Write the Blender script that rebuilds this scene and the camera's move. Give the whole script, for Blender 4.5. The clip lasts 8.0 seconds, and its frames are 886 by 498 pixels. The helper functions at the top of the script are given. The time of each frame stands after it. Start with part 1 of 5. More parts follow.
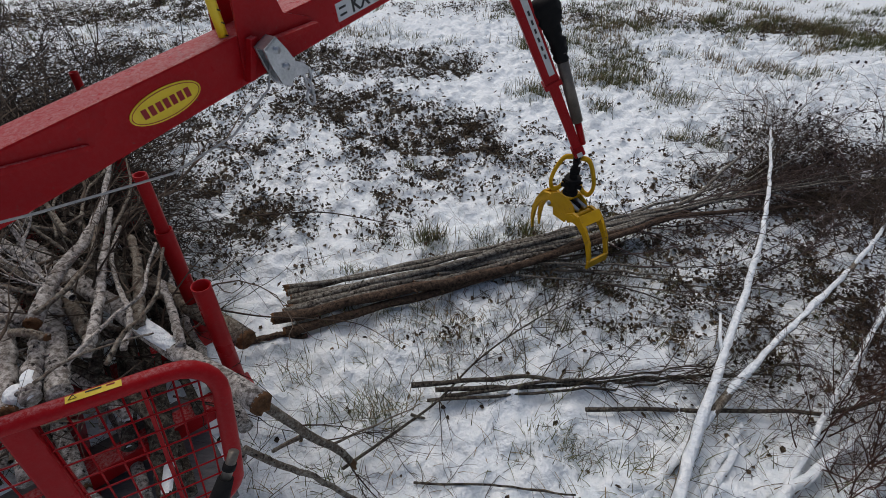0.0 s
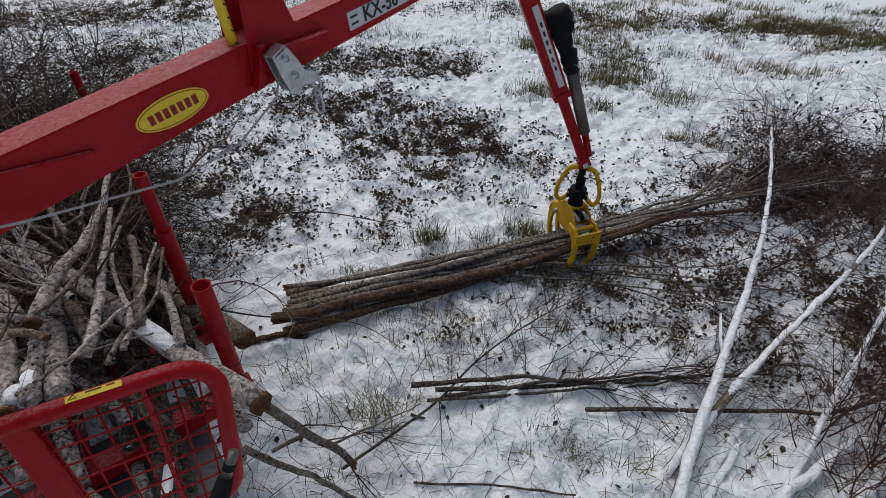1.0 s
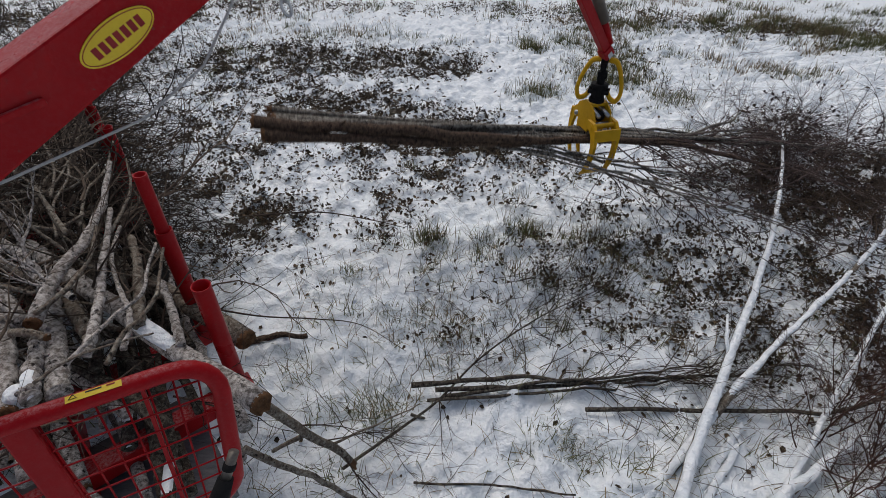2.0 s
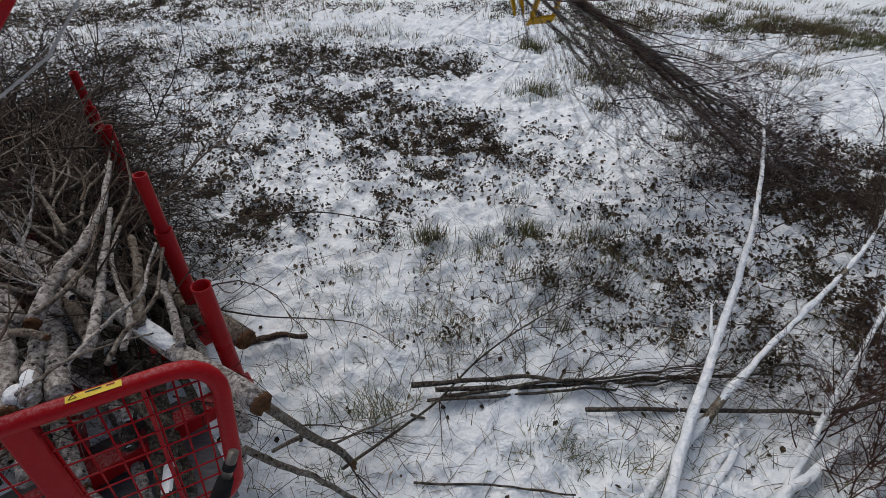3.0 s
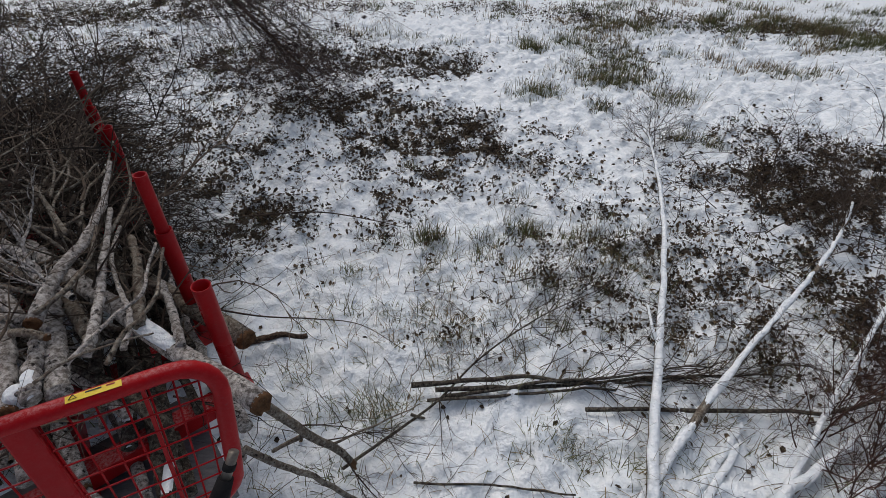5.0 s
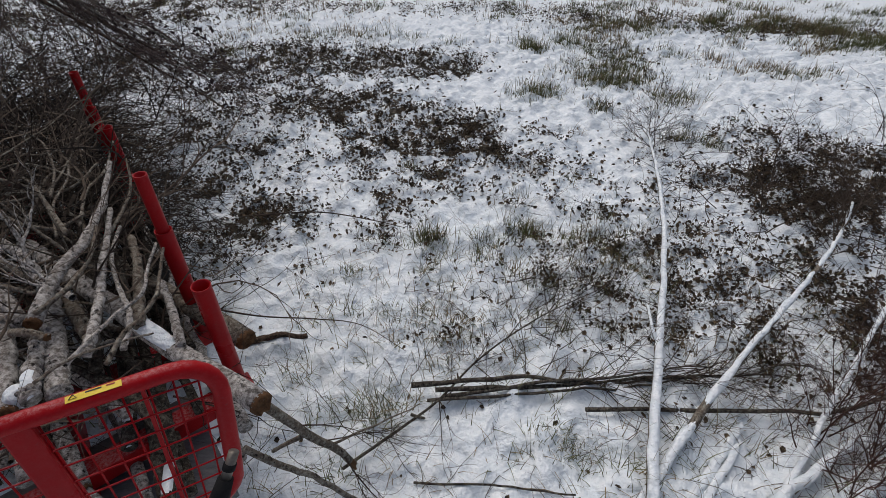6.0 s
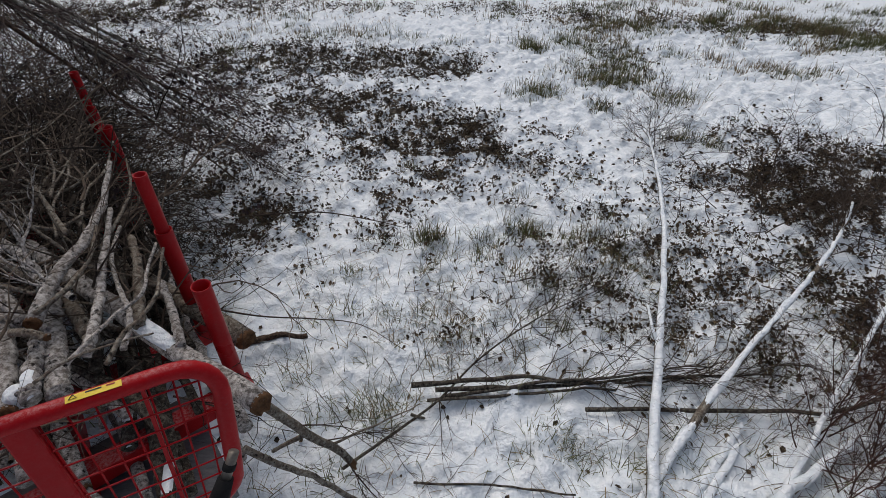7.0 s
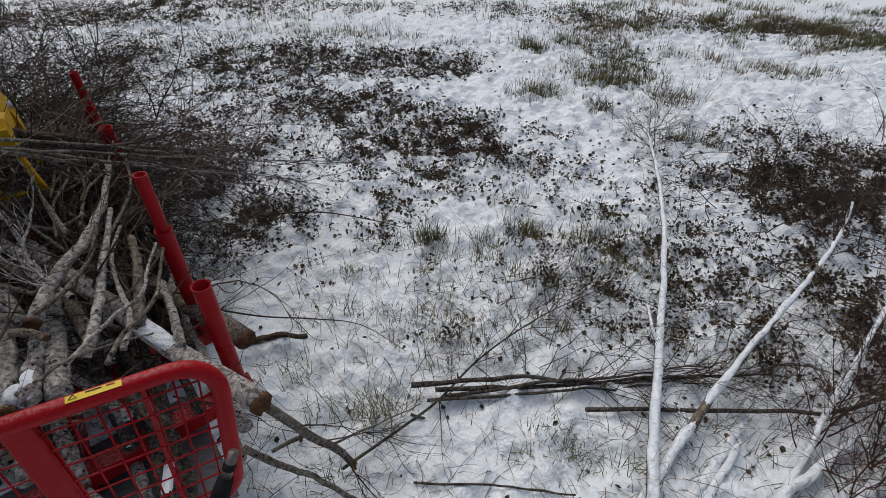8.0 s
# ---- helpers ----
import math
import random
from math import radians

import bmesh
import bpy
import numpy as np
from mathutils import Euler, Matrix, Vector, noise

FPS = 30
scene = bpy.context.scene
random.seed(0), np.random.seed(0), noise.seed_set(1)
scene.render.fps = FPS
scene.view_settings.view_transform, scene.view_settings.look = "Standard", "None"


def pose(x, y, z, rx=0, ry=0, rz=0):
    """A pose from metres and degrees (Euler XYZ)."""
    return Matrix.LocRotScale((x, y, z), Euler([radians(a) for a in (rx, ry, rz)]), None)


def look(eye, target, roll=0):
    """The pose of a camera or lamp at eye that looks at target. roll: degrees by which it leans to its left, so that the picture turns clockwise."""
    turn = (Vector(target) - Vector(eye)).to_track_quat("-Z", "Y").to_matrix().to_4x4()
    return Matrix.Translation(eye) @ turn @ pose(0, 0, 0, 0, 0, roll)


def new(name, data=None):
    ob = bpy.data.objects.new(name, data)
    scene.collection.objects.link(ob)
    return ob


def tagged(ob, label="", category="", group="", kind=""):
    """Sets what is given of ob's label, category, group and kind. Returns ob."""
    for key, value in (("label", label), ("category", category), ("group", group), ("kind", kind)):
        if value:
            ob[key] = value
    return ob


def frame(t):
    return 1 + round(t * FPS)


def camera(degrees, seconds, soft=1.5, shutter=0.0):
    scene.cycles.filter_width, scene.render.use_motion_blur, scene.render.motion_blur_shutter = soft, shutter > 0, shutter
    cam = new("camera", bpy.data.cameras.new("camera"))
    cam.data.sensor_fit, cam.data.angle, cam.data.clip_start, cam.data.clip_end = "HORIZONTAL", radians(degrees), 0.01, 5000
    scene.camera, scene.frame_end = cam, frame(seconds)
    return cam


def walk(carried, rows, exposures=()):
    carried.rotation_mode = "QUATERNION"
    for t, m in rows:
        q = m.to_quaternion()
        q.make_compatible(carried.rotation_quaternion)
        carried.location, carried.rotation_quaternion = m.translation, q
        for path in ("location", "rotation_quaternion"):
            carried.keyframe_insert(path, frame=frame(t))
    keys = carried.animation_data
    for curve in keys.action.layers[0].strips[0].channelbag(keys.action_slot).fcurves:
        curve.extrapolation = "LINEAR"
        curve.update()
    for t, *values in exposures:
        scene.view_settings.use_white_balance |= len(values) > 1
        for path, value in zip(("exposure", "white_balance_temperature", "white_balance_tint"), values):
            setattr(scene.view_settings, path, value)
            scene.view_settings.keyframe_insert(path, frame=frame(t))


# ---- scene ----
cam = camera(88, 8.0, soft=0.85, shutter=0.25)
EYE = pose(0, 0, 2.1, 49.8, 0, 0)
walk(cam, [(0.0, EYE), (8.0, EYE)])

# ---- light: overcast winter day ----
world = bpy.data.worlds.new("overcast_sky")
scene.world = world
world.use_nodes = True
sky = world.node_tree.nodes.new("ShaderNodeTexSky")
sky.sky_type, sky.sun_disc = "NISHITA", False
sky.sun_elevation, sky.sun_rotation = radians(58), radians(333)
sky.air_density, sky.dust_density = 1.0, 6.0
back = world.node_tree.nodes["Background"]
back.inputs["Strength"].default_value = 0.10
world.node_tree.links.new(sky.outputs[0], back.inputs["Color"])
lamp = bpy.data.lights.new("sun", "SUN")
lamp.energy, lamp.angle, lamp.color = 1.15, radians(65), (0.94, 0.955, 1.0)
sun = new("sun", lamp)
sun.matrix_world = look((0, 0, 0), (0.22, -0.42, -1.0))
scene.view_settings.exposure = -0.22


# ---- materials ----
def nodes_of(name, rough=0.6, metal=0.0):
    m = bpy.data.materials.new(name)
    m.use_nodes = True
    nt = m.node_tree
    bsdf = nt.nodes["Principled BSDF"]
    bsdf.inputs["Roughness"].default_value, bsdf.inputs["Metallic"].default_value = rough, metal
    bsdf.inputs["Specular IOR Level"].default_value = 0.16 if rough > 0.55 else 0.35
    return m, nt, bsdf


def tex(nt, scale, detail=4.0, rough=0.6, stretch=None, kind="ShaderNodeTexNoise"):
    co = nt.nodes.new("ShaderNodeTexCoord")
    n = nt.nodes.new(kind)
    n.inputs["Scale"].default_value = scale
    if kind == "ShaderNodeTexNoise":
        n.inputs["Detail"].default_value, n.inputs["Roughness"].default_value = detail, rough
    out = co.outputs["Object"]
    if stretch:
        mp = nt.nodes.new("ShaderNodeMapping")
        mp.inputs["Scale"].default_value = stretch
        nt.links.new(out, mp.inputs[0])
        out = mp.outputs[0]
    nt.links.new(out, n.inputs["Vector"])
    return n.outputs[0]


def ramp(nt, source, stops):
    r = nt.nodes.new("ShaderNodeValToRGB")
    while len(r.color_ramp.elements) < len(stops):
        r.color_ramp.elements.new(0.5)
    for e, (p, c) in zip(r.color_ramp.elements, stops):
        e.position, e.color = p, (*c, 1) if len(c) == 3 else c
    nt.links.new(source, r.inputs[0])
    return r.outputs[0]


def mix(nt, fac, a, b, mode="MIX"):
    m = nt.nodes.new("ShaderNodeMix")
    m.data_type, m.blend_type = "RGBA", mode
    for sock, val in ((m.inputs[0], fac), (m.inputs[6], a), (m.inputs[7], b)):
        if isinstance(val, (int, float)):
            sock.default_value = val
        elif isinstance(val, tuple):
            sock.default_value = (*val, 1)
        else:
            nt.links.new(val, sock)
    return m.outputs[2]


def bump(nt, bsdf, height, strength, distance):
    b = nt.nodes.new("ShaderNodeBump")
    b.inputs["Strength"].default_value, b.inputs["Distance"].default_value = strength, distance
    nt.links.new(height, b.inputs["Height"])
    nt.links.new(b.outputs[0], bsdf.inputs["Normal"])


def grained(name, dark, light, scale, rough=0.7, metal=0.0, relief=0.3, depth=0.003, stretch=None, island=0.0):
    """A surface that varies between two colours at two scales, with fine relief."""
    m, nt, bsdf = nodes_of(name, rough, metal)
    big, fine = tex(nt, scale, stretch=stretch), tex(nt, scale * 6, stretch=stretch)
    col = mix(nt, 0.45, ramp(nt, big, [(0.3, dark), (0.7, light)]), ramp(nt, fine, [(0.3, dark), (0.7, light)]))
    if island:
        geo = nt.nodes.new("ShaderNodeNewGeometry")
        k = 1 - island
        tint = ramp(nt, geo.outputs["Random Per Island"], [(0, (k, k, k)), (1, (1 + island, 1 + island, 1 + island))])
        col = mix(nt, 1.0, col, tint, "MULTIPLY")
    nt.links.new(col, bsdf.inputs["Base Color"])
    bump(nt, bsdf, fine, relief, depth)
    return m


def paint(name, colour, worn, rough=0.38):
    """Machine paint with dull patches, specks of dirt and wet droplets; upward faces coloured with frost and sky sheen.
    """
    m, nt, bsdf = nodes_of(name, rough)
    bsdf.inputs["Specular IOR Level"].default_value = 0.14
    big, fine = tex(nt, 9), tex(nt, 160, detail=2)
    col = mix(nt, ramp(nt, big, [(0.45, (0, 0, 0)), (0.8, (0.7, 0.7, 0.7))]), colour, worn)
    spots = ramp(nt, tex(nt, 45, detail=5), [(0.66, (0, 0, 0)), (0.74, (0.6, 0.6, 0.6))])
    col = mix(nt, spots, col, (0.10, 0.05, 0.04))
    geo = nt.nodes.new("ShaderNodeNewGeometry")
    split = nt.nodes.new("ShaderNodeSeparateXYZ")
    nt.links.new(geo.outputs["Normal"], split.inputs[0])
    # upward faces whitened: frost specks plus wet sky sheen put into the colour
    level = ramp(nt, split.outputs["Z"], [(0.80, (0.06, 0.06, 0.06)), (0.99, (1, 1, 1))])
    frost_sheen = ramp(nt, tex(nt, 90, 8, 0.8), [(0.44, (0, 0, 0)), (0.70, (0.42, 0.42, 0.42))])
    nt.links.new(mix(nt, mix(nt, 1.0, frost_sheen, level, "MULTIPLY"), col, (0.52, 0.46, 0.47)), bsdf.inputs["Base Color"])
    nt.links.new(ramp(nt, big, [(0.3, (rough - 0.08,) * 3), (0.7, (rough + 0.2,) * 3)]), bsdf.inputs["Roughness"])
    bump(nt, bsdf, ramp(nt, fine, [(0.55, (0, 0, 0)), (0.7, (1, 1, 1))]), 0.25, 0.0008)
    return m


def bark(name, dark, light, lichen, amount):
    m, nt, bsdf = nodes_of(name, 0.85)
    base = ramp(nt, tex(nt, 14, 6, 0.7), [(0.3, dark), (0.7, light)])
    fine = tex(nt, 90, 5, 0.7)
    base = mix(nt, 0.5, base, ramp(nt, fine, [(0.35, dark), (0.65, light)]), "MIX")
    spots = ramp(nt, tex(nt, 55, 6, 0.75), [(0.56 - amount, (0, 0, 0)), (0.80 - amount, (1, 1, 1))])
    cracks = ramp(nt, tex(nt, 48, 6, 0.7), [(0.36, (1, 1, 1)), (0.46, (0, 0, 0))])
    col = mix(nt, cracks, mix(nt, spots, base, lichen), tuple(0.4 * c for c in dark))
    nt.links.new(col, bsdf.inputs["Base Color"])
    bump(nt, bsdf, mix(nt, 0.5, fine, tex(nt, 30, 6, 0.7)), 0.9, 0.012)
    return m


def snow_material(name, litter):
    m, nt, bsdf = nodes_of(name, 0.55)
    fine, grain = tex(nt, 16, 5, 0.55), tex(nt, 320, 2)
    col = ramp(nt, fine, [(0.3, (0.72, 0.79, 0.84)), (0.65, (0.84, 0.885, 0.91))])
    if litter:
        at = nt.nodes.new("ShaderNodeAttribute")
        at.attribute_name = "cover"
        soil = ramp(nt, tex(nt, 38, 5, 0.7), [(0.3, (0.016, 0.012, 0.009)), (0.5, (0.052, 0.040, 0.026)), (0.62, (0.085, 0.08, 0.042)), (0.8, (0.17, 0.14, 0.10))])
        edge = tex(nt, 17, 5, 0.68, (1, 0.8, 1))
        add = nt.nodes.new("ShaderNodeMath")
        add.operation = "ADD"
        nt.links.new(edge, add.inputs[0])
        nt.links.new(at.outputs["Fac"], add.inputs[1])
        col = mix(nt, ramp(nt, add.outputs[0], [(0.745, (0, 0, 0)), (0.79, (1, 1, 1))]), col, soil)
    nt.links.new(col, bsdf.inputs["Base Color"])
    both = mix(nt, 0.05, fine, grain)
    bump(nt, bsdf, both, 0.9, 0.05)
    return m


SNOW = snow_material("snow", False)
GROUND = snow_material("snowy_ground", True)
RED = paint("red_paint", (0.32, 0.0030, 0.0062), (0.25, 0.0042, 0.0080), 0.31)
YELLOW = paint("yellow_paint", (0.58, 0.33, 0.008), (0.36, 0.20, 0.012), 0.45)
STICKER = grained("yellow_sticker", (0.70, 0.50, 0.02), (0.80, 0.58, 0.03), 20, 0.35, relief=0.05)
BLACK = grained("black_rubber", (0.004, 0.004, 0.0045), (0.012, 0.012, 0.013), 30, 0.8, relief=0.4)
ZINC = grained("galvanised_steel", (0.30, 0.32, 0.34), (0.55, 0.57, 0.60), 25, 0.38, 0.85, 0.15)
STEEL = grained("grey_steel", (0.10, 0.088, 0.076), (0.18, 0.16, 0.14), 30, 0.45, 0.5, 0.15)
PLATE = grained("pale_plate", (0.50, 0.51, 0.52), (0.62, 0.63, 0.64), 30, 0.4, relief=0.05)
INK = grained("black_print", (0.012, 0.012, 0.013), (0.03, 0.03, 0.03), 40, 0.5, relief=0.05)
REDINK = grained("red_print", (0.22, 0.01, 0.012), (0.30, 0.016, 0.016), 40, 0.5, relief=0.05)
CORD = grained("grey_cord", (0.30, 0.30, 0.30), (0.45, 0.45, 0.44), 120, 0.8, relief=0.6)
BIRCH = bark("birch_bark", (0.040, 0.033, 0.028), (0.27, 0.24, 0.21), (0.62, 0.60, 0.57), 0.15)
STEM = bark("stem_bark", (0.026, 0.021, 0.017), (0.145, 0.124, 0.102), (0.36, 0.35, 0.31), 0.13)
DARKSTEM = bark("dark_stem_bark", (0.012, 0.0095, 0.008), (0.075, 0.060, 0.048), (0.22, 0.21, 0.17), 0.09)
ALDER = bark("brown_bark", (0.042, 0.033, 0.025), (0.20, 0.160, 0.125), (0.35, 0.34, 0.29), 0.10)
ROTTEN = bark("rotten_bark", (0.014, 0.010, 0.0075), (0.080, 0.054, 0.038), (0.15, 0.10, 0.070), 0.12)
TWIG = grained("twig_bark", (0.018, 0.013, 0.010), (0.085, 0.063, 0.049), 30, 0.8, island=0.5)
CROWN = grained("purple_brown_twig_bark", (0.030, 0.021, 0.020), (0.13, 0.095, 0.088), 30, 0.8, island=0.5)
SAPLING = grained("reddish_sapling_bark", (0.028, 0.015, 0.012), (0.115, 0.064, 0.050), 30, 0.75, island=0.5)
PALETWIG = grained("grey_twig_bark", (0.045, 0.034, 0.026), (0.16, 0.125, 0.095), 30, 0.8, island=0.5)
WOOD = grained("broken_wood", (0.045, 0.022, 0.011), (0.19, 0.10, 0.048), 35, 0.8, relief=0.8, depth=0.006, stretch=(1, 1, 0.3))
LEAF = grained("dead_leaves", (0.013, 0.010, 0.008), (0.12, 0.085, 0.052), 24, 0.6, island=0.7)
WITHERED = grained("purple_brown_leaves", (0.016, 0.011, 0.012), (0.075, 0.050, 0.050), 24, 0.6, island=0.6)
GRASS = grained("green_grass", (0.045, 0.053, 0.018), (0.155, 0.16, 0.07), 12, 0.7, island=0.5)
# dark brown twigs, darkened further: shade in the load's gaps is in the colour
BRUSH = grained("shaded_brush_bark", (0.008, 0.006, 0.0048), (0.062, 0.046, 0.035), 30, 0.75, island=0.7)
BOARD = grained("grey_board", (0.10, 0.10, 0.105), (0.22, 0.22, 0.225), 14, 0.7, stretch=(1, 4, 1))
STRAW = grained("withered_grass", (0.10, 0.075, 0.04), (0.26, 0.20, 0.11), 12, 0.7, island=0.4)


# ---- mesh building ----
class Geo:
    """Gathers vertices and faces for one mesh."""

    def __init__(self):
        self.v, self.f = [], []

    def tube(self, pts, radii, sides=6, caps=True, squash=1.0):
        pts = [Vector(p) for p in pts]
        n = len(pts)
        if isinstance(radii, (int, float)):
            radii = [radii] * n
        base, side = len(self.v), None
        for i, p in enumerate(pts):
            d = (pts[min(i + 1, n - 1)] - pts[max(i - 1, 0)]).normalized()
            if side is None:
                side = d.cross((0, 0, 1))
                side = (side if side.length > 0.05 else d.cross((1, 0, 0))).normalized()
            else:
                side = (side - d * side.dot(d)).normalized()
            up = side.cross(d)
            for k in range(sides):
                a = 2 * math.pi * k / sides
                self.v.append(p + radii[i] * (math.cos(a) * side + math.sin(a) * squash * up))
        for i in range(n - 1):
            for k in range(sides):
                a, b = base + i * sides + k, base + i * sides + (k + 1) % sides
                self.f.append((a, b, b + sides, a + sides))
        if caps:
            self.f.append(tuple(base + k for k in reversed(range(sides))))
            self.f.append(tuple(base + (n - 1) * sides + k for k in range(sides)))

    def jagged(self, p, d, r, rng, reach=1.0, n=14):
        """A torn end: one ragged crown of splinters at p, pointing along d."""
        d = Vector(d).normalized()
        side = d.cross((0, 0, 1))
        side = (side if side.length > 0.05 else d.cross((1, 0, 0))).normalized()
        up, base = side.cross(d), len(self.v)
        for radius, lo, hi in ((1.01, -0.3, -0.3), (0.97, 0.15, 1.3), (0.62, -0.1, 0.9), (0.3, 0.1, 1.0)):
            for k in range(n):
                a = 2 * math.pi * k / n
                self.v.append(p + r * (radius * (math.cos(a) * side + math.sin(a) * up) + rng.uniform(lo, hi) * reach * d))
        self.v.append(Vector(p))
        for j in range(3):
            for k in range(n):
                a, b = base + j * n + k, base + j * n + (k + 1) % n
                self.f.append((a, b, b + n, a + n))
        self.f += [(base + 3 * n + k, base + 3 * n + (k + 1) % n, base + 4 * n) for k in range(n)]

    def box(self, m, sx, sy, sz):
        base = len(self.v)
        for x in (-0.5, 0.5):
            for y in (-0.5, 0.5):
                for z in (-0.5, 0.5):
                    self.v.append(m @ Vector((x * sx, y * sy, z * sz)))
        for q in ((0, 1, 3, 2), (4, 6, 7, 5), (0, 4, 5, 1), (2, 3, 7, 6), (0, 2, 6, 4), (1, 5, 7, 3)):
            self.f.append(tuple(base + k for k in q))

    def plate(self, outline, axis, a, b):
        """Prism of a closed outline in the plane across axis ('x', 'y' or 'z') between a and b."""
        base, n = len(self.v), len(outline)
        for h in (a, b):
            for p, q in outline:
                self.v.append(Vector({"x": (h, p, q), "y": (p, h, q), "z": (p, q, h)}[axis]))
        self.f.append(tuple(base + k for k in reversed(range(n))))
        self.f.append(tuple(base + n + k for k in range(n)))
        for k in range(n):
            j = (k + 1) % n
            self.f.append((base + k, base + j, base + n + j, base + n + k))

    def leaf(self, p, length, width, yaw, pitch, fold):
        """A curled leaf: four triangles about a raised midrib."""
        base = len(self.v)
        e = Euler((fold, pitch, yaw)).to_matrix()
        for x, y, z in ((0, 0, 0), (0.35, -0.5, 0.28), (0.55, 0.0, 0.02), (0.4, 0.5, 0.32), (1, 0.1, 0.22), (0.8, -0.32, 0.35)):
            self.v.append(p + e @ Vector((x * length, y * width, z * width)))
        self.f += [(base, base + 1, base + 2), (base, base + 2, base + 3), (base + 2, base + 1, base + 5, base + 4), (base + 2, base + 4, base + 3)]

    def blade(self, p, yaw, lean, length, width, droop):
        """A blade of grass that bows over."""
        base = len(self.v)
        c, s = math.cos(yaw), math.sin(yaw)
        a, q = lean, Vector(p)
        for i in range(4):
            w = width * (1 - i / 3.2)
            self.v += [q + Vector((-s * w, c * w, 0)), q - Vector((-s * w, c * w, 0))]
            q = q + Vector((c * math.sin(a), s * math.sin(a), math.cos(a))) * length / 3
            a += droop
        for i in range(3):
            k = base + 2 * i
            self.f.append((k, k + 1, k + 3, k + 2))

    def mesh(self, name, material, smooth=True, bevel=0.0):
        me = bpy.data.meshes.new(name)
        me.from_pydata([tuple(v) for v in self.v], [], self.f)
        me.materials.append(material)
        if smooth:
            me.polygons.foreach_set("use_smooth", [True] * len(me.polygons))
        if bevel:
            bm = bmesh.new()
            bm.from_mesh(me)
            sharp = [e for e in bm.edges if len(e.link_faces) == 2 and e.calc_face_angle(0) > 0.5]
            bmesh.ops.bevel(bm, geom=sharp, offset=bevel, segments=2, affect="EDGES", profile=0.6)
            bm.to_mesh(me)
            bm.free()
        return me


def part(name, geo, material, parent, label="", smooth=True, bevel=0.0):
    ob = new(name, geo.mesh(name, material, smooth, bevel))
    ob.parent = parent
    if label:
        tagged(ob, label)
    return ob


def thing(name, label, category, group="", m=None):
    ob = tagged(new(name), label, category, group)
    if m is not None:
        ob.matrix_basis = m
    return ob


def stuff(name, geo, material, label, category, smooth=False):
    return tagged(new(name, geo.mesh(name, material, smooth)), label, category, kind="stuff")


def bent(a, b, rng, n=8, wob=0.02, sag=0.0):
    """Points from a to b along a slightly crooked line."""
    a, b = Vector(a), Vector(b)
    length = (b - a).length
    off, step = Vector((0, 0, 0)), wob * length / n ** 0.5
    pts = []
    for i in range(n + 1):
        k = i / n
        pts.append(a.lerp(b, k) + off * math.sin(math.pi * min(k * 1.5, 1) * 0.5) + Vector((0, 0, -sag * 4 * k * (1 - k))))
        off = off + Vector((rng.gauss(0, step), rng.gauss(0, step), rng.gauss(0, step)))
    return pts


def rounded(pts, n=6):
    """A smooth line through the points."""
    p = [Vector(q) for q in pts]
    p = [p[0] * 2 - p[1], *p, p[-1] * 2 - p[-2]]
    out = []
    for i in range(1, len(p) - 2):
        for j in range(n):
            t = j / n
            out.append(0.5 * (2 * p[i] + (p[i + 1] - p[i - 1]) * t + (2 * p[i - 1] - 5 * p[i] + 4 * p[i + 1] - p[i + 2]) * t * t + (3 * p[i] - p[i - 1] - 3 * p[i + 1] + p[i + 2]) * t ** 3))
    return out + [p[-2]]


def twigs(geo, p, d, length, r, rng, depth, spread=0.6, up=0.0, sides=4, curl=0.0):
    """A branching twig."""
    pts, q, v = [Vector(p)], Vector(p), Vector(d).normalized()
    n = (4 if depth else 3) + (3 if curl else 0)
    bend = Vector((rng.gauss(0, curl), rng.gauss(0, curl), rng.gauss(0, curl)))
    for _ in range(n):
        if rng.random() < 0.25:
            bend = -bend
        v = (v + bend + Vector((rng.gauss(0, 0.16), rng.gauss(0, 0.16), rng.gauss(0, 0.14) + up))).normalized()
        q = q + v * length / n
        pts.append(q)
    geo.tube(pts, [r * (1 - 0.75 * i / n) for i in range(n + 1)], sides if depth else 3, caps=False)
    if depth:
        for i in range(1, n + 1, 2 if curl else 1):
            for _ in range(2 if rng.random() < 0.6 else 1):
                w = (v + Vector((rng.gauss(0, spread), rng.gauss(0, spread), rng.gauss(0, spread * 0.7)))).normalized()
                twigs(geo, pts[i], w, length * rng.uniform(0.4, 0.7), r * 0.5, rng, depth - 1, spread, up, sides, curl)


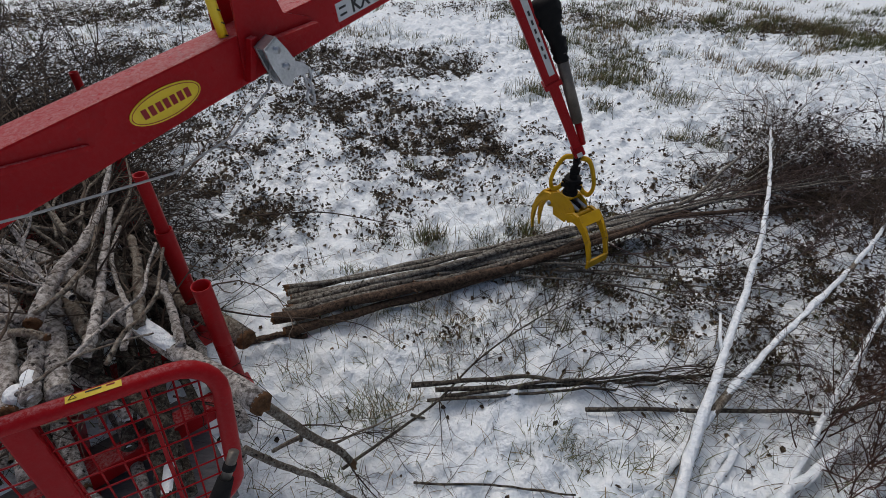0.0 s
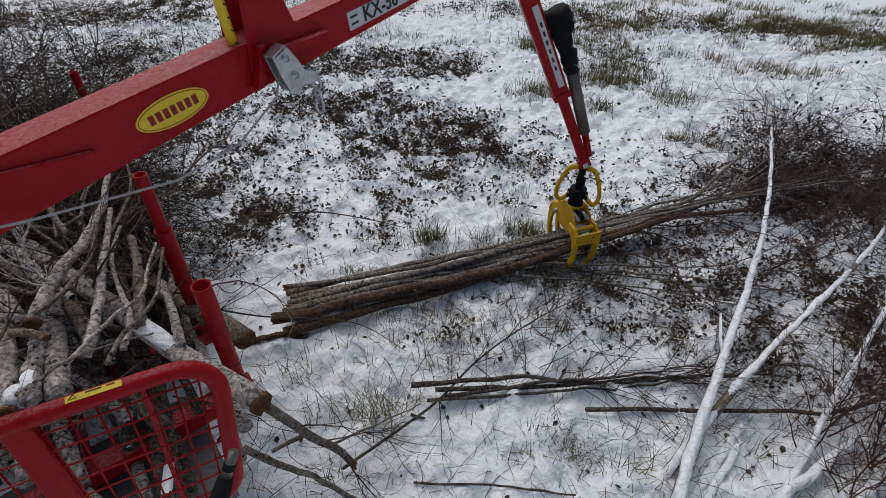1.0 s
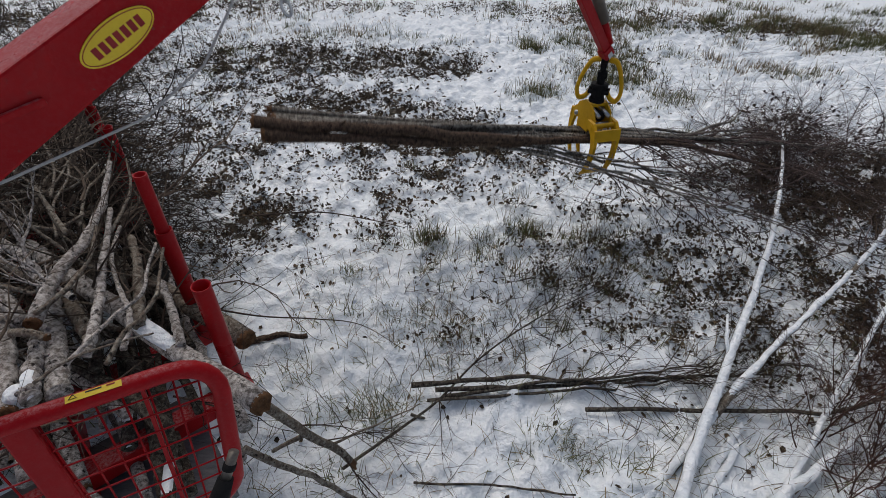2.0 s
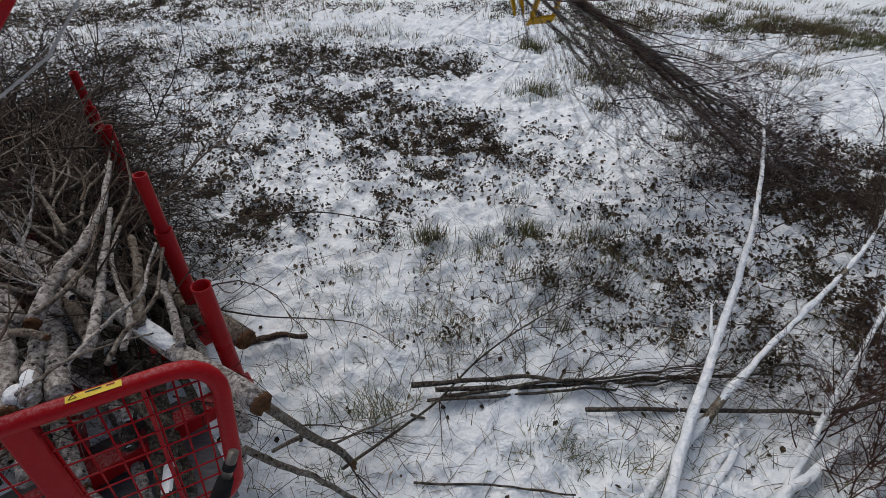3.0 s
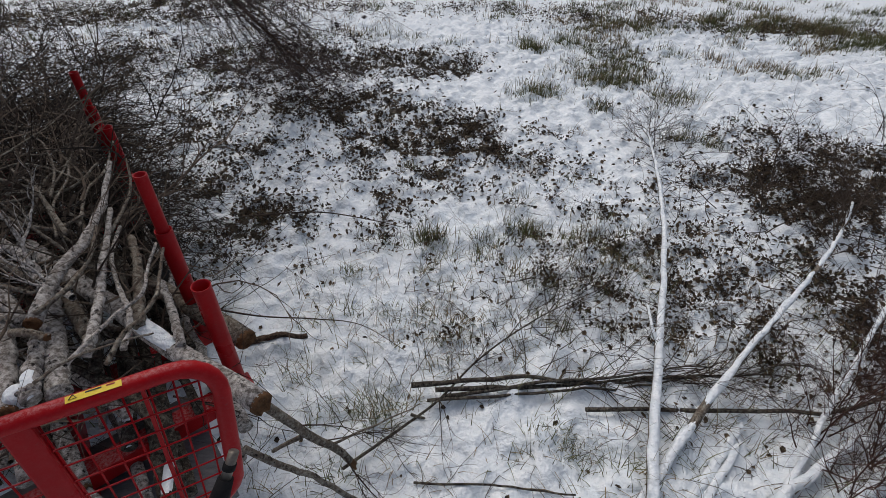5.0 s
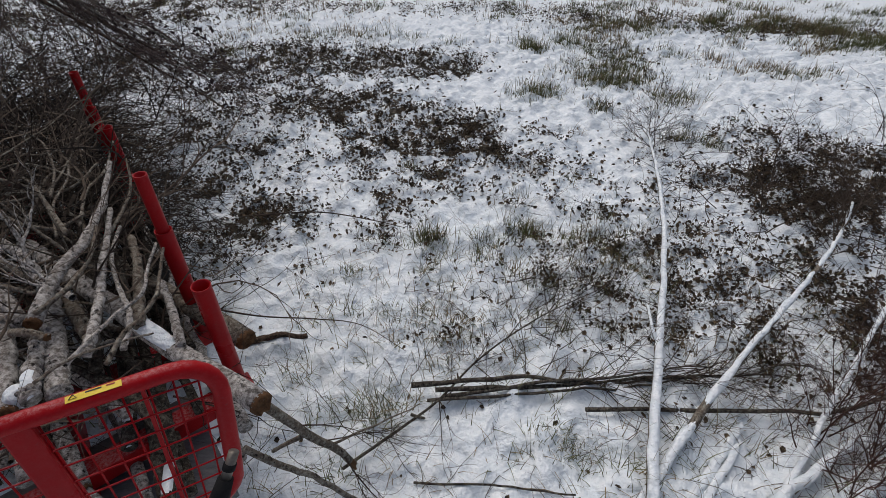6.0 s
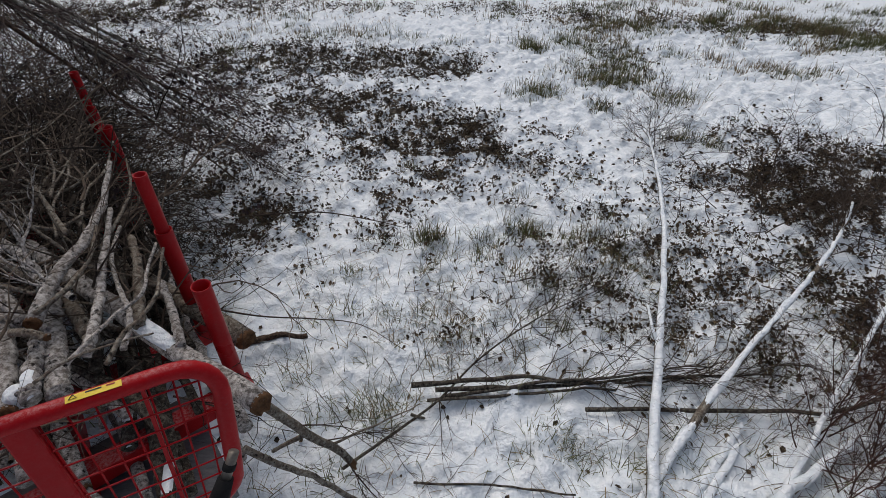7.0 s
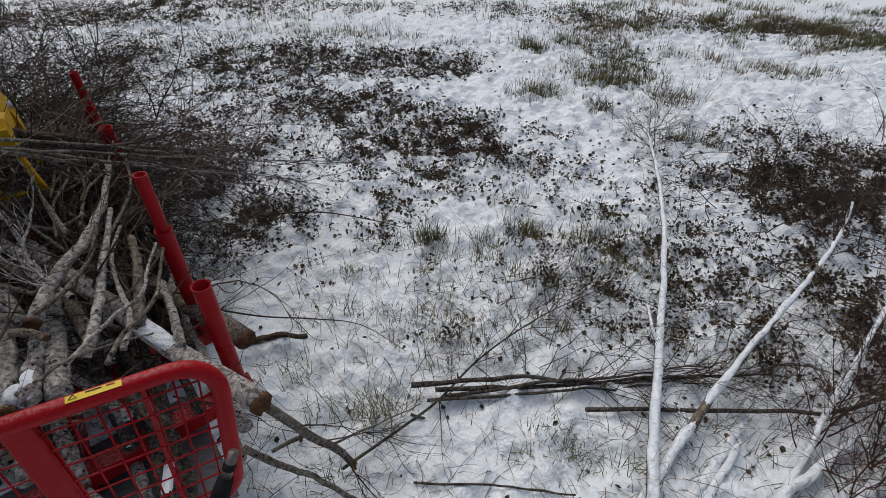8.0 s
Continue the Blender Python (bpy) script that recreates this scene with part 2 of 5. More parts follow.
# ---- ground ----
PATCHES = (  # centre x, y, half widths, strength
    (-1.0, 6.5, 1.3, 0.6, 0.32), (-2.4, 6.6, 1.1, 0.8, 0.18), (0.1, 6.2, 0.5, 0.5, 0.16), (0.05, 4.0, 0.85, 0.62, 0.27), (-0.7, 4.7, 0.8, 0.5, 0.19), (-1.2, 5.2, 1.0, 0.6, 0.19),
    (-2.2, 3.8, 0.75, 1.4, 0.17), (-1.5, 2.75, 0.4, 0.5, 0.19), (-3.6, 5.4, 1.2, 1.6, 0.15), (-6.8, 8.7, 2.6, 1.1, 0.25), (-4.6, 9.6, 2.5, 0.8, 0.22), (-5.0, 6.7, 1.2, 0.9, 0.19),
    (2.95, 3.25, 0.7, 0.5, 0.32), (3.7, 3.4, 0.8, 0.7, 0.26), (2.3, 2.2, 0.75, 0.5, 0.14), (2.4, 1.6, 0.8, 0.4, 0.12), (1.45, 1.75, 0.4, 0.35, 0.12), (1.3, 2.45, 0.45, 0.4, 0.08),
    (0.9, 2.25, 0.6, 0.25, 0.06), (0.1, 1.68, 0.4, 0.12, 0.14), (3.2, 4.3, 0.6, 0.3, 0.18), (1.5, 3.2, 0.4, 0.5, 0.10), (-0.6, 2.8, 0.4, 0.4, 0.10),
    (3.0, 8.6, 1.6, 0.5, 0.22), (5.6, 8.0, 1.5, 0.7, 0.22), (2.4, 6.6, 0.5, 1.0, 0.16), (0.5, 9.5, 2.5, 0.6, 0.16), (0.2, 2.9, 2.2, 1.5, 0.07))


def cover(x, y):
    """How much litter and low growth pokes through the snow."""
    c = 0.0
    for px, py, rx, ry, s in PATCHES:
        d = ((x - px) / rx) ** 2 + ((y - py) / ry) ** 2
        if d < 9:
            c += s * math.exp(-d)
    n = noise.fractal(Vector((x * 1.7, y * 1.7, 3)), 1.0, 2.0, 3)
    k = noise.noise(Vector((x * 5.0, y * 5.0, 7))) + 0.6 * noise.noise(Vector((x * 12.0, y * 12.0, 2)))
    m = 0.5 + 0.5 * max(-1.0, min(1.0, 2.4 * noise.noise(Vector((x * 2.1, y * 1.7, 31)))))
    c *= 0.55 + 0.75 * m
    return max(0.0, min(0.25, c * (1 + 0.4 * n)) + 0.03 * n + 0.19 * k * min(1.0, 0.25 + 3.4 * c))


def ground_z(x, y):
    near = 0.25 if y < 0 else 1.0 if y < 12 else max(0.2, 12 / y)
    z = 0.05 * noise.noise(Vector((x * 0.7, y * 0.7, 0)))
    z += 0.028 * noise.noise(Vector((x * 2.3, y * 2.3, 5)))
    z += 0.060 * noise.noise(Vector((x * 5.5, y * 6.5, 9))) * near
    z += 0.042 * noise.noise(Vector((x * 10, y * 10, 11))) * near + 0.014 * noise.noise(Vector((x * 21, y * 21, 13))) * near
    if y < 10 and abs(x) < 8:
        c = sum(s * math.exp(-(((x - px) / rx) ** 2 + ((y - py) / ry) ** 2)) for px, py, rx, ry, s in PATCHES)
        z += min(0.3, c) * (0.07 * noise.noise(Vector((x * 9, y * 9, 21))) + 0.04 * noise.noise(Vector((x * 19, y * 19, 23))))
    return z


def build_ground():
    def steps(lo, hi, step, far):
        mid = list(np.arange(lo, hi, step))
        out, s = [], step
        while not out or out[-1] < far:
            s *= 1.16
            out.append((out[-1] if out else hi) + s)
        return mid + out

    xs = steps(-5, 5, 0.027, 900)
    xs = [-x for x in reversed(xs) if x > 5] + xs
    ys = steps(0.3, 8.5, 0.027, 900)
    ys = [-400, -150, -60, -30, -18, -12, *np.arange(-9, 0.3, 0.12)] + ys
    v, f, cov = [], [], []
    for y in ys:
        for x in xs:
            v.append((x, y, ground_z(x, y)))
            cov.append(cover(x, y))
    w = len(xs)
    for j in range(len(ys) - 1):
        for i in range(w - 1):
            a = j * w + i
            f.append((a, a + 1, a + w + 1, a + w))
    me = bpy.data.meshes.new("ground")
    me.from_pydata(v, [], f)
    me.materials.append(GROUND)
    me.polygons.foreach_set("use_smooth", [True] * len(f))
    me.attributes.new("cover", "FLOAT", "POINT").data.foreach_set("value", cov)
    tagged(new("ground", me), "thin lumpy snow over rough clearing ground", "ground", kind="structure")


build_ground()


def on_ground(x, y, lift=0.0):
    return Vector((x, y, ground_z(x, y) + lift))


# ---- trailer ----
def build_trailer():
    trailer = thing("forestry_trailer", "red steel log trailer with a mesh headboard and round stakes", "trailer")
    along, inward = Vector((-0.635, 0.772, 0)), Vector((-0.772, -0.635, 0))
    # headboard: bent tube with a welded mesh
    corner = Vector((-0.535, 0.660, 1.21))
    u = Vector((-0.325, -0.184, 0.03)).normalized()
    w = Vector((-0.02, -0.13, -0.42)).normalized()
    at = lambda a, b: corner + u * a + w * b
    bar = lambda a, b: at(a * (1 - 0.45 * b), b)
    path = [at(1.05, 0), at(0.5, 0), at(0.10, 0)]
    path += [at(0.10 - 0.10 * math.sin(k * math.pi / 12), 0.10 - 0.10 * math.cos(k * math.pi / 12)) for k in range(1, 7)]
    path += [at(0, 0.3)]
    path += [at(0.08 - 0.08 * math.cos(k * math.pi / 12), 0.36 + 0.08 * math.sin(k * math.pi / 12)) for k in range(1, 7)]
    path += [at(0.5, 0.44), at(1.05, 0.44)]
    g = Geo()
    g.tube(path, 0.0212, 14)
    part("headboard_frame", g, RED, trailer, "bent red tube frame with wet snow traces")
    def strut(name, a, width, depth):
        lo, hi = bar(a, 0.44), bar(a, 0.0)
        d = (lo - hi).normalized()
        n = u.cross(d).normalized()
        m = Matrix.Translation((lo + hi) / 2) @ Matrix((d.cross(n), d, n)).transposed().to_4x4()
        g = Geo()
        g.box(m, width, (lo - hi).length, depth)
        part(name, g, RED, trailer, smooth=False, bevel=min(width, depth) * 0.15)

    strut("headboard_post", 0.375, 0.052, 0.035)
    strut("headboard_bar", 0.155, 0.009, 0.010)
    for i in range(19):
        g = Geo()
        a = 0.045 + i * 0.05
        g.tube([bar(a, 0.0), bar(a, 0.44)], 0.0025, 6)
        part("mesh_wire", g, RED, trailer)
    for j in range(8):
        g = Geo()
        b = 0.045 + j * 0.05
        g.tube([at(0.0, b) + u.cross(w) * 0.005, at(1.0, b) + u.cross(w) * 0.005], 0.0025, 6)
        part("mesh_wire", g, RED, trailer)
    g = Geo()
    nrm = (-w + u.cross(w) * 0.45).normalized()
    face = Matrix((u, nrm.cross(u), nrm)).transposed().to_4x4()
    g.box(Matrix.Translation(at(0.235, 0) + nrm * 0.0215) @ face, 0.10, 0.016, 0.0012)
    sticker = part("warning_sticker", g, STICKER, trailer, "yellow warning sticker with black marks", smooth=False)
    for a, wd, hg in ((0.272, 0.014, 0.011), (0.236, 0.028, 0.003), (0.205, 0.016, 0.0032), (0.232, 0.022, 0.0024)):
        g = Geo()
        if a == 0.272:  # a triangle outline
            tri = [at(a, 0) + nrm * 0.0232 + face.to_3x3() @ Vector((0.008 * math.sin(q), 0.0065 * math.cos(q) - 0.001, 0)) for q in (math.pi, -math.pi / 3, math.pi / 3, math.pi)]
            g.tube(tri, 0.0009, 5)
            part("sticker_mark", g, INK, sticker, smooth=False)
            continue
        g.box(Matrix.Translation(at(a, 0) + nrm * 0.0225 + face.to_3x3() @ Vector((0, 0.004 * (hg < 0.0035) * -1, 0))) @ face, wd, hg, 0.001)
        part("sticker_mark", g, INK if a != 0.205 else REDINK, sticker, smooth=False)
    # stakes: wide tubes with or without a thinner tube on top
    for x, y, z, thin in ((-0.823, 1.110, 1.00, 0), (-1.079, 1.417, 1.25, 0.25), (-1.83, 2.325, 1.0, 0), (-2.068, 2.598, 1.20, 0.21)):
        top = Vector((x, y, z))
        foot = Vector((x, y, 0.42)) + Vector((-0.06, 0.0, 0)) * (z - 0.42)
        d = (top - foot).normalized()
        stake = Geo()
        stop = top - d * thin
        rim = 0.0325
        stake.tube([foot, stop], rim, 16, caps=False)
        stake.tube([stop, stop - d * 0.001, stop - d * 0.08], [rim, rim - 0.004, rim - 0.004], 16, caps=False)
        ob = part("stake", stake, RED, trailer, "round red steel stake")
        if thin:
            g = Geo()
            g.tube([stop - d * 0.05, top], 0.0235, 14, caps=False)
            g.tube([top, top - d * 0.001, top - d * 0.08], [0.0235, 0.019, 0.019], 14, caps=False)
            part("stake_extension", g, RED, ob)
        g = Geo()
        q = foot + Vector((0, 0, 0.0))
        rot = Matrix.Rotation(math.atan2(inward.y, inward.x), 4, "Z")
        g.box(Matrix.Translation(q + inward * 0.55 - Vector((0, 0, 0.04))) @ rot, 1.2, 0.08, 0.08)
        part("bunk_beam", g, RED, trailer, smooth=False, bevel=0.006)
    g = Geo()
    rot = Matrix.Rotation(math.atan2(along.y, along.x), 4, "Z")
    mid = Vector((-0.82, 1.1, 0.32)) + inward * 0.66 + along * 1.55
    g.box(Matrix.Translation(mid) @ rot, 3.4, 0.12, 0.12)
    part("chassis_beam", g, RED, trailer, smooth=False, bevel=0.008)
    for k in (0.9, 1.75):
        for s in (-0.55, 0.55):
            g = Geo()
            c = Vector((-0.82, 1.1, 0.2)) + inward * (0.66 + s) + along * k
            ring = [(0.10, -0.10), (0.19, -0.11), (0.235, -0.08), (0.245, 0), (0.235, 0.08), (0.19, 0.11), (0.10, 0.10)]
            base, n = len(g.v), 24
            for i in range(n):
                a = 2 * math.pi * i / n
                for r, h in ring:
                    g.v.append(c + inward * h + along * (r * math.cos(a)) + Vector((0, 0, r * math.sin(a) + 0.03)))
            for i in range(n):
                for j in range(6):
                    g.f.append((i * 7 + j, i * 7 + j + 1, ((i + 1) % n) * 7 + j + 1, ((i + 1) % n) * 7 + j))
            part("tyre", g, BLACK, trailer)
    # grey board in front of the load, widened to stand in for shaded snow
    g = Geo()
    q = Vector((-0.82, 1.1, 0.27)) + inward * 0.66 - along * 0.04
    g.box(Matrix.Translation(q) @ rot, 0.56, 0.92, 0.02)
    part("bed_board", g, BOARD, trailer, "grey bed board, partly in place of shaded snow", smooth=False, bevel=0.003)
    # rubber-covered lever end beside the frame
    g = Geo()
    lo, hi = Vector((-0.493, 0.405, 1.025)), Vector((-0.456, 0.480, 1.117))
    g.tube([lo, lo.lerp(hi, 0.5)], [0.023, 0.017], 12)
    lever = part("lever_boot", g, BLACK, trailer, "black rubber boot of a lever")
    g = Geo()
    g.tube([lo.lerp(hi, 0.45), hi], 0.0115, 12)
    part("lever_rod", g, STEEL, lever)
    g = Geo()
    g.tube([lo.lerp(hi, 0.66), lo.lerp(hi, 0.78)], 0.014, 12)
    part("lever_band", g, BLACK, lever)


build_trailer()


# ---- logs and brushwood on the trailer ----
def snow_cap(geo, pts, radii, rng, width=0.85, lift=0.35):
    """A rounded strip of snow along the top of a lying stem."""
    ps = [Vector(p) + Vector((0, 0, r * lift)) for p, r in zip(pts, radii)]
    geo.tube(ps, [r * width * rng.uniform(0.95, 1.05) * (1 + 0.16 * noise.noise(p * 23)) for p, r in zip(ps, radii)], 12, squash=0.9)


def log(name, a, b, r0, r1, seed, material, label, group="", wob=0.02, snow=None, sag=0.0, n=16, broken=True, knots=3, crook=0.0):
    rng = random.Random(seed)
    ob = thing(name, label, "log", group)
    pts = bent(a, b, rng, n, wob, sag)
    if a[2] < 0.12 and b[2] < 0.12 and not snow:  # lies on the ground
        for q in pts:
            q.z = max(q.z, ground_z(q.x, q.y) + 0.8 * r0)
    if crook:
        d = (pts[-1] - pts[0]).normalized()
        s1, s2 = d.cross((0, 0, 1)).normalized(), Vector((0, 0, 1))
        f1, f2, q1, q2 = rng.uniform(2, 7), rng.uniform(2, 6), rng.uniform(0, 6), rng.uniform(0, 6)
        for i in range(n + 1):
            k = i / n
            pts[i] = pts[i] + s1 * crook * (math.sin(f1 * k + q1) - math.sin(q1) + 0.3 * math.sin(3.1 * f1 * k)) + s2 * 0.5 * crook * (math.sin(f2 * k + q2) - math.sin(q2))
    radii = [r0 + (r1 - r0) * i / n + rng.uniform(-0.04, 0.04) * r0 for i in range(n + 1)]
    g = Geo()
    g.tube(pts, radii, 12)
    d = (pts[1] - pts[0]).normalized()
    for _ in range(knots):
        i = rng.randrange(2, n)
        v = Vector((rng.gauss(0, 1), rng.gauss(0, 1), rng.uniform(0, 1))).normalized()
        g.tube([pts[i], pts[i] + v * radii[i] * 1.5], [radii[i] * 0.35, radii[i] * 0.2], 6)
    part("trunk", g, material, ob)
    if broken:
        g = Geo()
        g.jagged(pts[0], -d, radii[0], rng, 0.5)
        part("broken_end", g, WOOD, ob, "torn pale orange wood")
    if snow:
        lo, hi = snow
        k0, k1 = int(lo * n), max(int(lo * n) + 2, int(hi * n))
        g = Geo()
        rr = list(radii[k0:k1 + 1])
        if hi - lo < 1:
            rr[0] *= 0.4
            rr[-1] *= 0.4
            snow_cap(g, pts[k0:k1 + 1], rr, rng)
        else:  # wholly under snow
            d = (pts[-1] - pts[0]).normalized() * 0.05
            snow_cap(g, [pts[0] - d, *pts, pts[-1] + d], [rr[0] * 0.6, *rr, rr[-1] * 0.6], rng, 1.15, 0.45)
        part("snow_cap", g, SNOW, ob, "patch of white snow")
    return ob


def build_load():
    rng = random.Random(5)
    O, along, inward = Vector((-0.85, 1.08, 0)), Vector((-0.635, 0.772, 0)), Vector((-0.772, -0.635, 0))
    P = lambda a, b, z: O + along * a + inward * b + Vector((0, 0, z))
    log("birch_log", (-0.60, 0.825, 0.74), (-1.75, 1.45, 0.86), 0.038, 0.032, 1, BIRCH, "grey birch log with a torn end and snow on top", "logs of the load", snow=(0.28, 0.50))
    log("birch_log", (-0.83, 1.23, 0.56), (-2.1, 2.0, 0.62), 0.045, 0.036, 2, ALDER, "brown log with a torn orange end", "logs of the load")
    log("crooked_branch", (-1.303, 0.961, 0.98), (-1.6, 1.975, 1.06), 0.024, 0.010, 3, BIRCH, "crooked pale grey branch on the load", "logs of the load", wob=0.03, crook=0.016)
    for k in range(38):
        b = rng.uniform(0.06, 0.95)
        a0 = rng.uniform(-0.32, 0.35)
        z = rng.uniform(0.42, 0.56 + 0.26 * min(1, a0 + 0.5))
        if k > 29:  # low ones right behind the headboard
            a0, b, z = rng.uniform(-0.40, -0.2), rng.uniform(0.0, 0.6), rng.uniform(0.34, 0.52)
        turn = rng.gauss(0, 0.22)
        length = rng.uniform(1.3, 2.6)
        end = P(a0 + length, min(1.3, max(0.1, b + turn * length)), z + rng.uniform(-0.14, 0.04))
        r = rng.uniform(0.009, 0.028)
        # three in four get dark bark, so their colour carries the gaps' shade
        log("birch_log", P(a0, b, z), end, r, r * 0.42, 20 + k, BIRCH if rng.random() < 0.25 else DARKSTEM, "thin lichen-spotted log deep in the load", "logs of the load",
            wob=0.03, snow=(0.0, 0.2) if k % 7 == 0 else None, broken=k % 5 == 0, knots=5, crook=rng.uniform(0.008, 0.035))
    # pale crooked logs and limbs on top of the load
    def crooked(pts, r0, r1, seed, material, torn, snowy):
        rg = random.Random(seed)
        ob = thing("birch_log" if r0 > 0.011 else "crooked_stick", ("pale crooked birch log" if material is BIRCH else "brown crooked limb") + " on top of the load", "log" if r0 > 0.011 else "stick", "logs of the load")
        line = rounded(pts, 8)
        n = len(line) - 1
        line = [p + Vector((rg.gauss(0, 1), rg.gauss(0, 1), rg.gauss(0, 1))) * 0.10 * r0 for p in line]
        radii = [(r0 + (r1 - r0) * i / n) * rg.uniform(0.93, 1.08) for i in range(n + 1)]
        g = Geo()
        g.tube(line, radii, 12)
        for _ in range(4):  # knots and stubs
            i = rg.randrange(1, n)
            v = Vector((rg.gauss(0, 1), rg.gauss(0, 1), rg.uniform(0, 1))).normalized()
            g.tube([line[i], line[i] + v * radii[i] * 1.6], [radii[i] * 0.4, radii[i] * 0.25], 6)
        part("trunk", g, material, ob)
        if torn:
            g = Geo()
            g.jagged(line[0], line[0] - line[1], radii[0], rg, 0.6)
            part("broken_end", g, WOOD, ob, "torn pale orange wood")
        if snowy:
            g = Geo()
            m = n // 2
            snow_cap(g, line[:m], [radii[i] * math.sin(math.pi * (i + 0.6) / m) ** 0.5 for i in range(m)], rg)
            part("snow_cap", g, SNOW, ob, "patch of white snow")

    crooked([(-1.72, 1.38, 0.97), (-1.59, 1.3, 0.982), (-1.48, 1.22, 0.97), (-1.36, 1.11, 0.982)], 0.017, 0.02, 400, BIRCH, False, False)
    crooked([(-1.8, 1.34, 0.93), (-1.67, 1.29, 0.942), (-1.59, 1.26, 0.93), (-1.47, 1.19, 0.942)], 0.018, 0.02, 401, ALDER, False, False)
    crooked([(-1.74, 1.25, 0.9), (-1.59, 1.16, 0.912), (-1.52, 1.1, 0.9), (-1.42, 1.02, 0.912)], 0.024, 0.024, 402, BIRCH, False, False)
    crooked([(-1.26, 0.7, 0.88), (-1.38, 0.88, 0.892), (-1.49, 1.01, 0.88), (-1.6, 1.15, 0.892)], 0.029, 0.025, 403, BIRCH, True, False)
    crooked([(-1.17, 0.78, 0.86), (-1.24, 0.89, 0.872), (-1.34, 1.02, 0.86), (-1.41, 1.13, 0.872), (-1.52, 1.25, 0.86)], 0.034, 0.028, 404, BIRCH, False, False)
    crooked([(-1.21, 0.74, 0.9), (-1.25, 0.82, 0.912), (-1.3, 0.91, 0.9), (-1.32, 0.95, 0.912)], 0.026, 0.022, 405, BIRCH, False, True)
    crooked([(-1.11, 0.87, 0.93), (-1.13, 0.96, 0.942), (-1.21, 1.13, 0.93), (-1.28, 1.28, 0.942), (-1.36, 1.44, 0.93), (-1.45, 1.64, 0.942)], 0.019, 0.01, 406, BIRCH, False, False)
    crooked([(-1.19, 0.99, 0.84), (-1.27, 1.06, 0.852), (-1.39, 1.17, 0.84), (-1.44, 1.22, 0.852)], 0.026, 0.022, 407, ALDER, False, False)
    crooked([(-1.08, 1.07, 0.84), (-1.14, 1.2, 0.852), (-1.25, 1.39, 0.84), (-1.36, 1.56, 0.852)], 0.022, 0.016, 408, ALDER, False, False)
    crooked([(-0.92, 1.01, 0.8), (-0.98, 1.11, 0.812), (-1.07, 1.24, 0.8), (-1.13, 1.32, 0.812)], 0.017, 0.013, 409, BIRCH, False, False)
    crooked([(-1.22, 0.9, 0.98), (-1.27, 0.91, 0.992), (-1.34, 0.92, 0.98)], 0.012, 0.014, 410, ALDER, True, False)
    crooked([(-0.99, 0.81, 0.97), (-0.99, 0.92, 0.982), (-0.98, 1.0, 0.97), (-0.97, 1.09, 0.982), (-1.02, 1.21, 0.97), (-1.06, 1.33, 0.982)], 0.008, 0.005, 411, ALDER, False, False)
    crooked([(-1.12, 0.81, 0.96), (-1.09, 0.9, 0.972), (-1.08, 1.01, 0.96), (-1.03, 1.1, 0.972), (-1.08, 1.23, 0.96), (-1.11, 1.37, 0.972)], 0.0075, 0.005, 412, BIRCH, False, False)
    crooked([(-1.3, 0.98, 1.0), (-1.26, 1.05, 1.012), (-1.27, 1.16, 1.0), (-1.28, 1.27, 1.012), (-1.37, 1.44, 1.0)], 0.009, 0.006, 413, ALDER, False, False)
    crooked([(-1.15, 0.74, 0.98), (-1.09, 0.81, 0.992), (-1.0, 0.88, 0.98), (-0.89, 0.91, 0.992)], 0.005, 0.003, 414, ALDER, False, False)
    crooked([(-1.51, 1.11, 1.0), (-1.42, 1.08, 1.012), (-1.36, 1.07, 1.0)], 0.008, 0.007, 415, ALDER, False, False)
    crooked([(-1.03, 0.92, 0.9), (-1.07, 1.05, 0.912), (-1.22, 1.23, 0.9), (-1.31, 1.37, 0.912), (-1.39, 1.57, 0.9)], 0.01, 0.007, 416, BIRCH, False, False)
    crooked([(-1.87, 1.57, 0.96), (-1.68, 1.48, 0.972), (-1.57, 1.48, 0.96), (-1.5, 1.56, 0.972)], 0.01, 0.007, 417, ALDER, False, False)
    crooked([(-1.98, 1.84, 1.02), (-1.76, 1.68, 1.032), (-1.58, 1.51, 1.02), (-1.41, 1.35, 1.032)], 0.006, 0.01, 418, ALDER, False, False)
    crooked([(-2.0, 1.76, 0.98), (-1.76, 1.68, 0.992), (-1.67, 1.76, 0.98), (-1.66, 1.95, 0.992)], 0.008, 0.005, 419, ALDER, False, False)
    crooked([(-2.23, 2.09, 1.0), (-1.98, 1.99, 1.012), (-1.91, 2.09, 1.0), (-1.88, 2.23, 1.012)], 0.006, 0.004, 440, ALDER, False, False)
    crooked([(-1.68, 1.4, 0.98), (-1.71, 1.57, 0.992), (-1.83, 1.81, 0.98), (-1.8, 1.95, 0.992)], 0.008, 0.005, 441, ALDER, False, False)
    crooked([(-1.48, 1.37, 1.0), (-1.62, 1.58, 1.012), (-1.72, 1.83, 1.0), (-1.94, 2.14, 1.012)], 0.006, 0.004, 442, ALDER, False, False)
    crooked([(-2.07, 1.88, 1.0), (-1.98, 1.91, 1.012), (-1.83, 1.88, 1.0), (-1.62, 1.76, 1.012)], 0.006, 0.004, 443, ALDER, False, False)
    crooked([(-1.5, 1.51, 0.95), (-1.61, 1.75, 0.962), (-1.65, 1.96, 0.95), (-1.76, 2.24, 0.962)], 0.007, 0.004, 444, ALDER, False, False)
    crooked([(-2.29, 2.29, 1.0), (-2.05, 2.14, 1.012), (-1.82, 1.88, 1.0), (-1.66, 1.62, 1.012)], 0.005, 0.006, 445, ALDER, False, False)
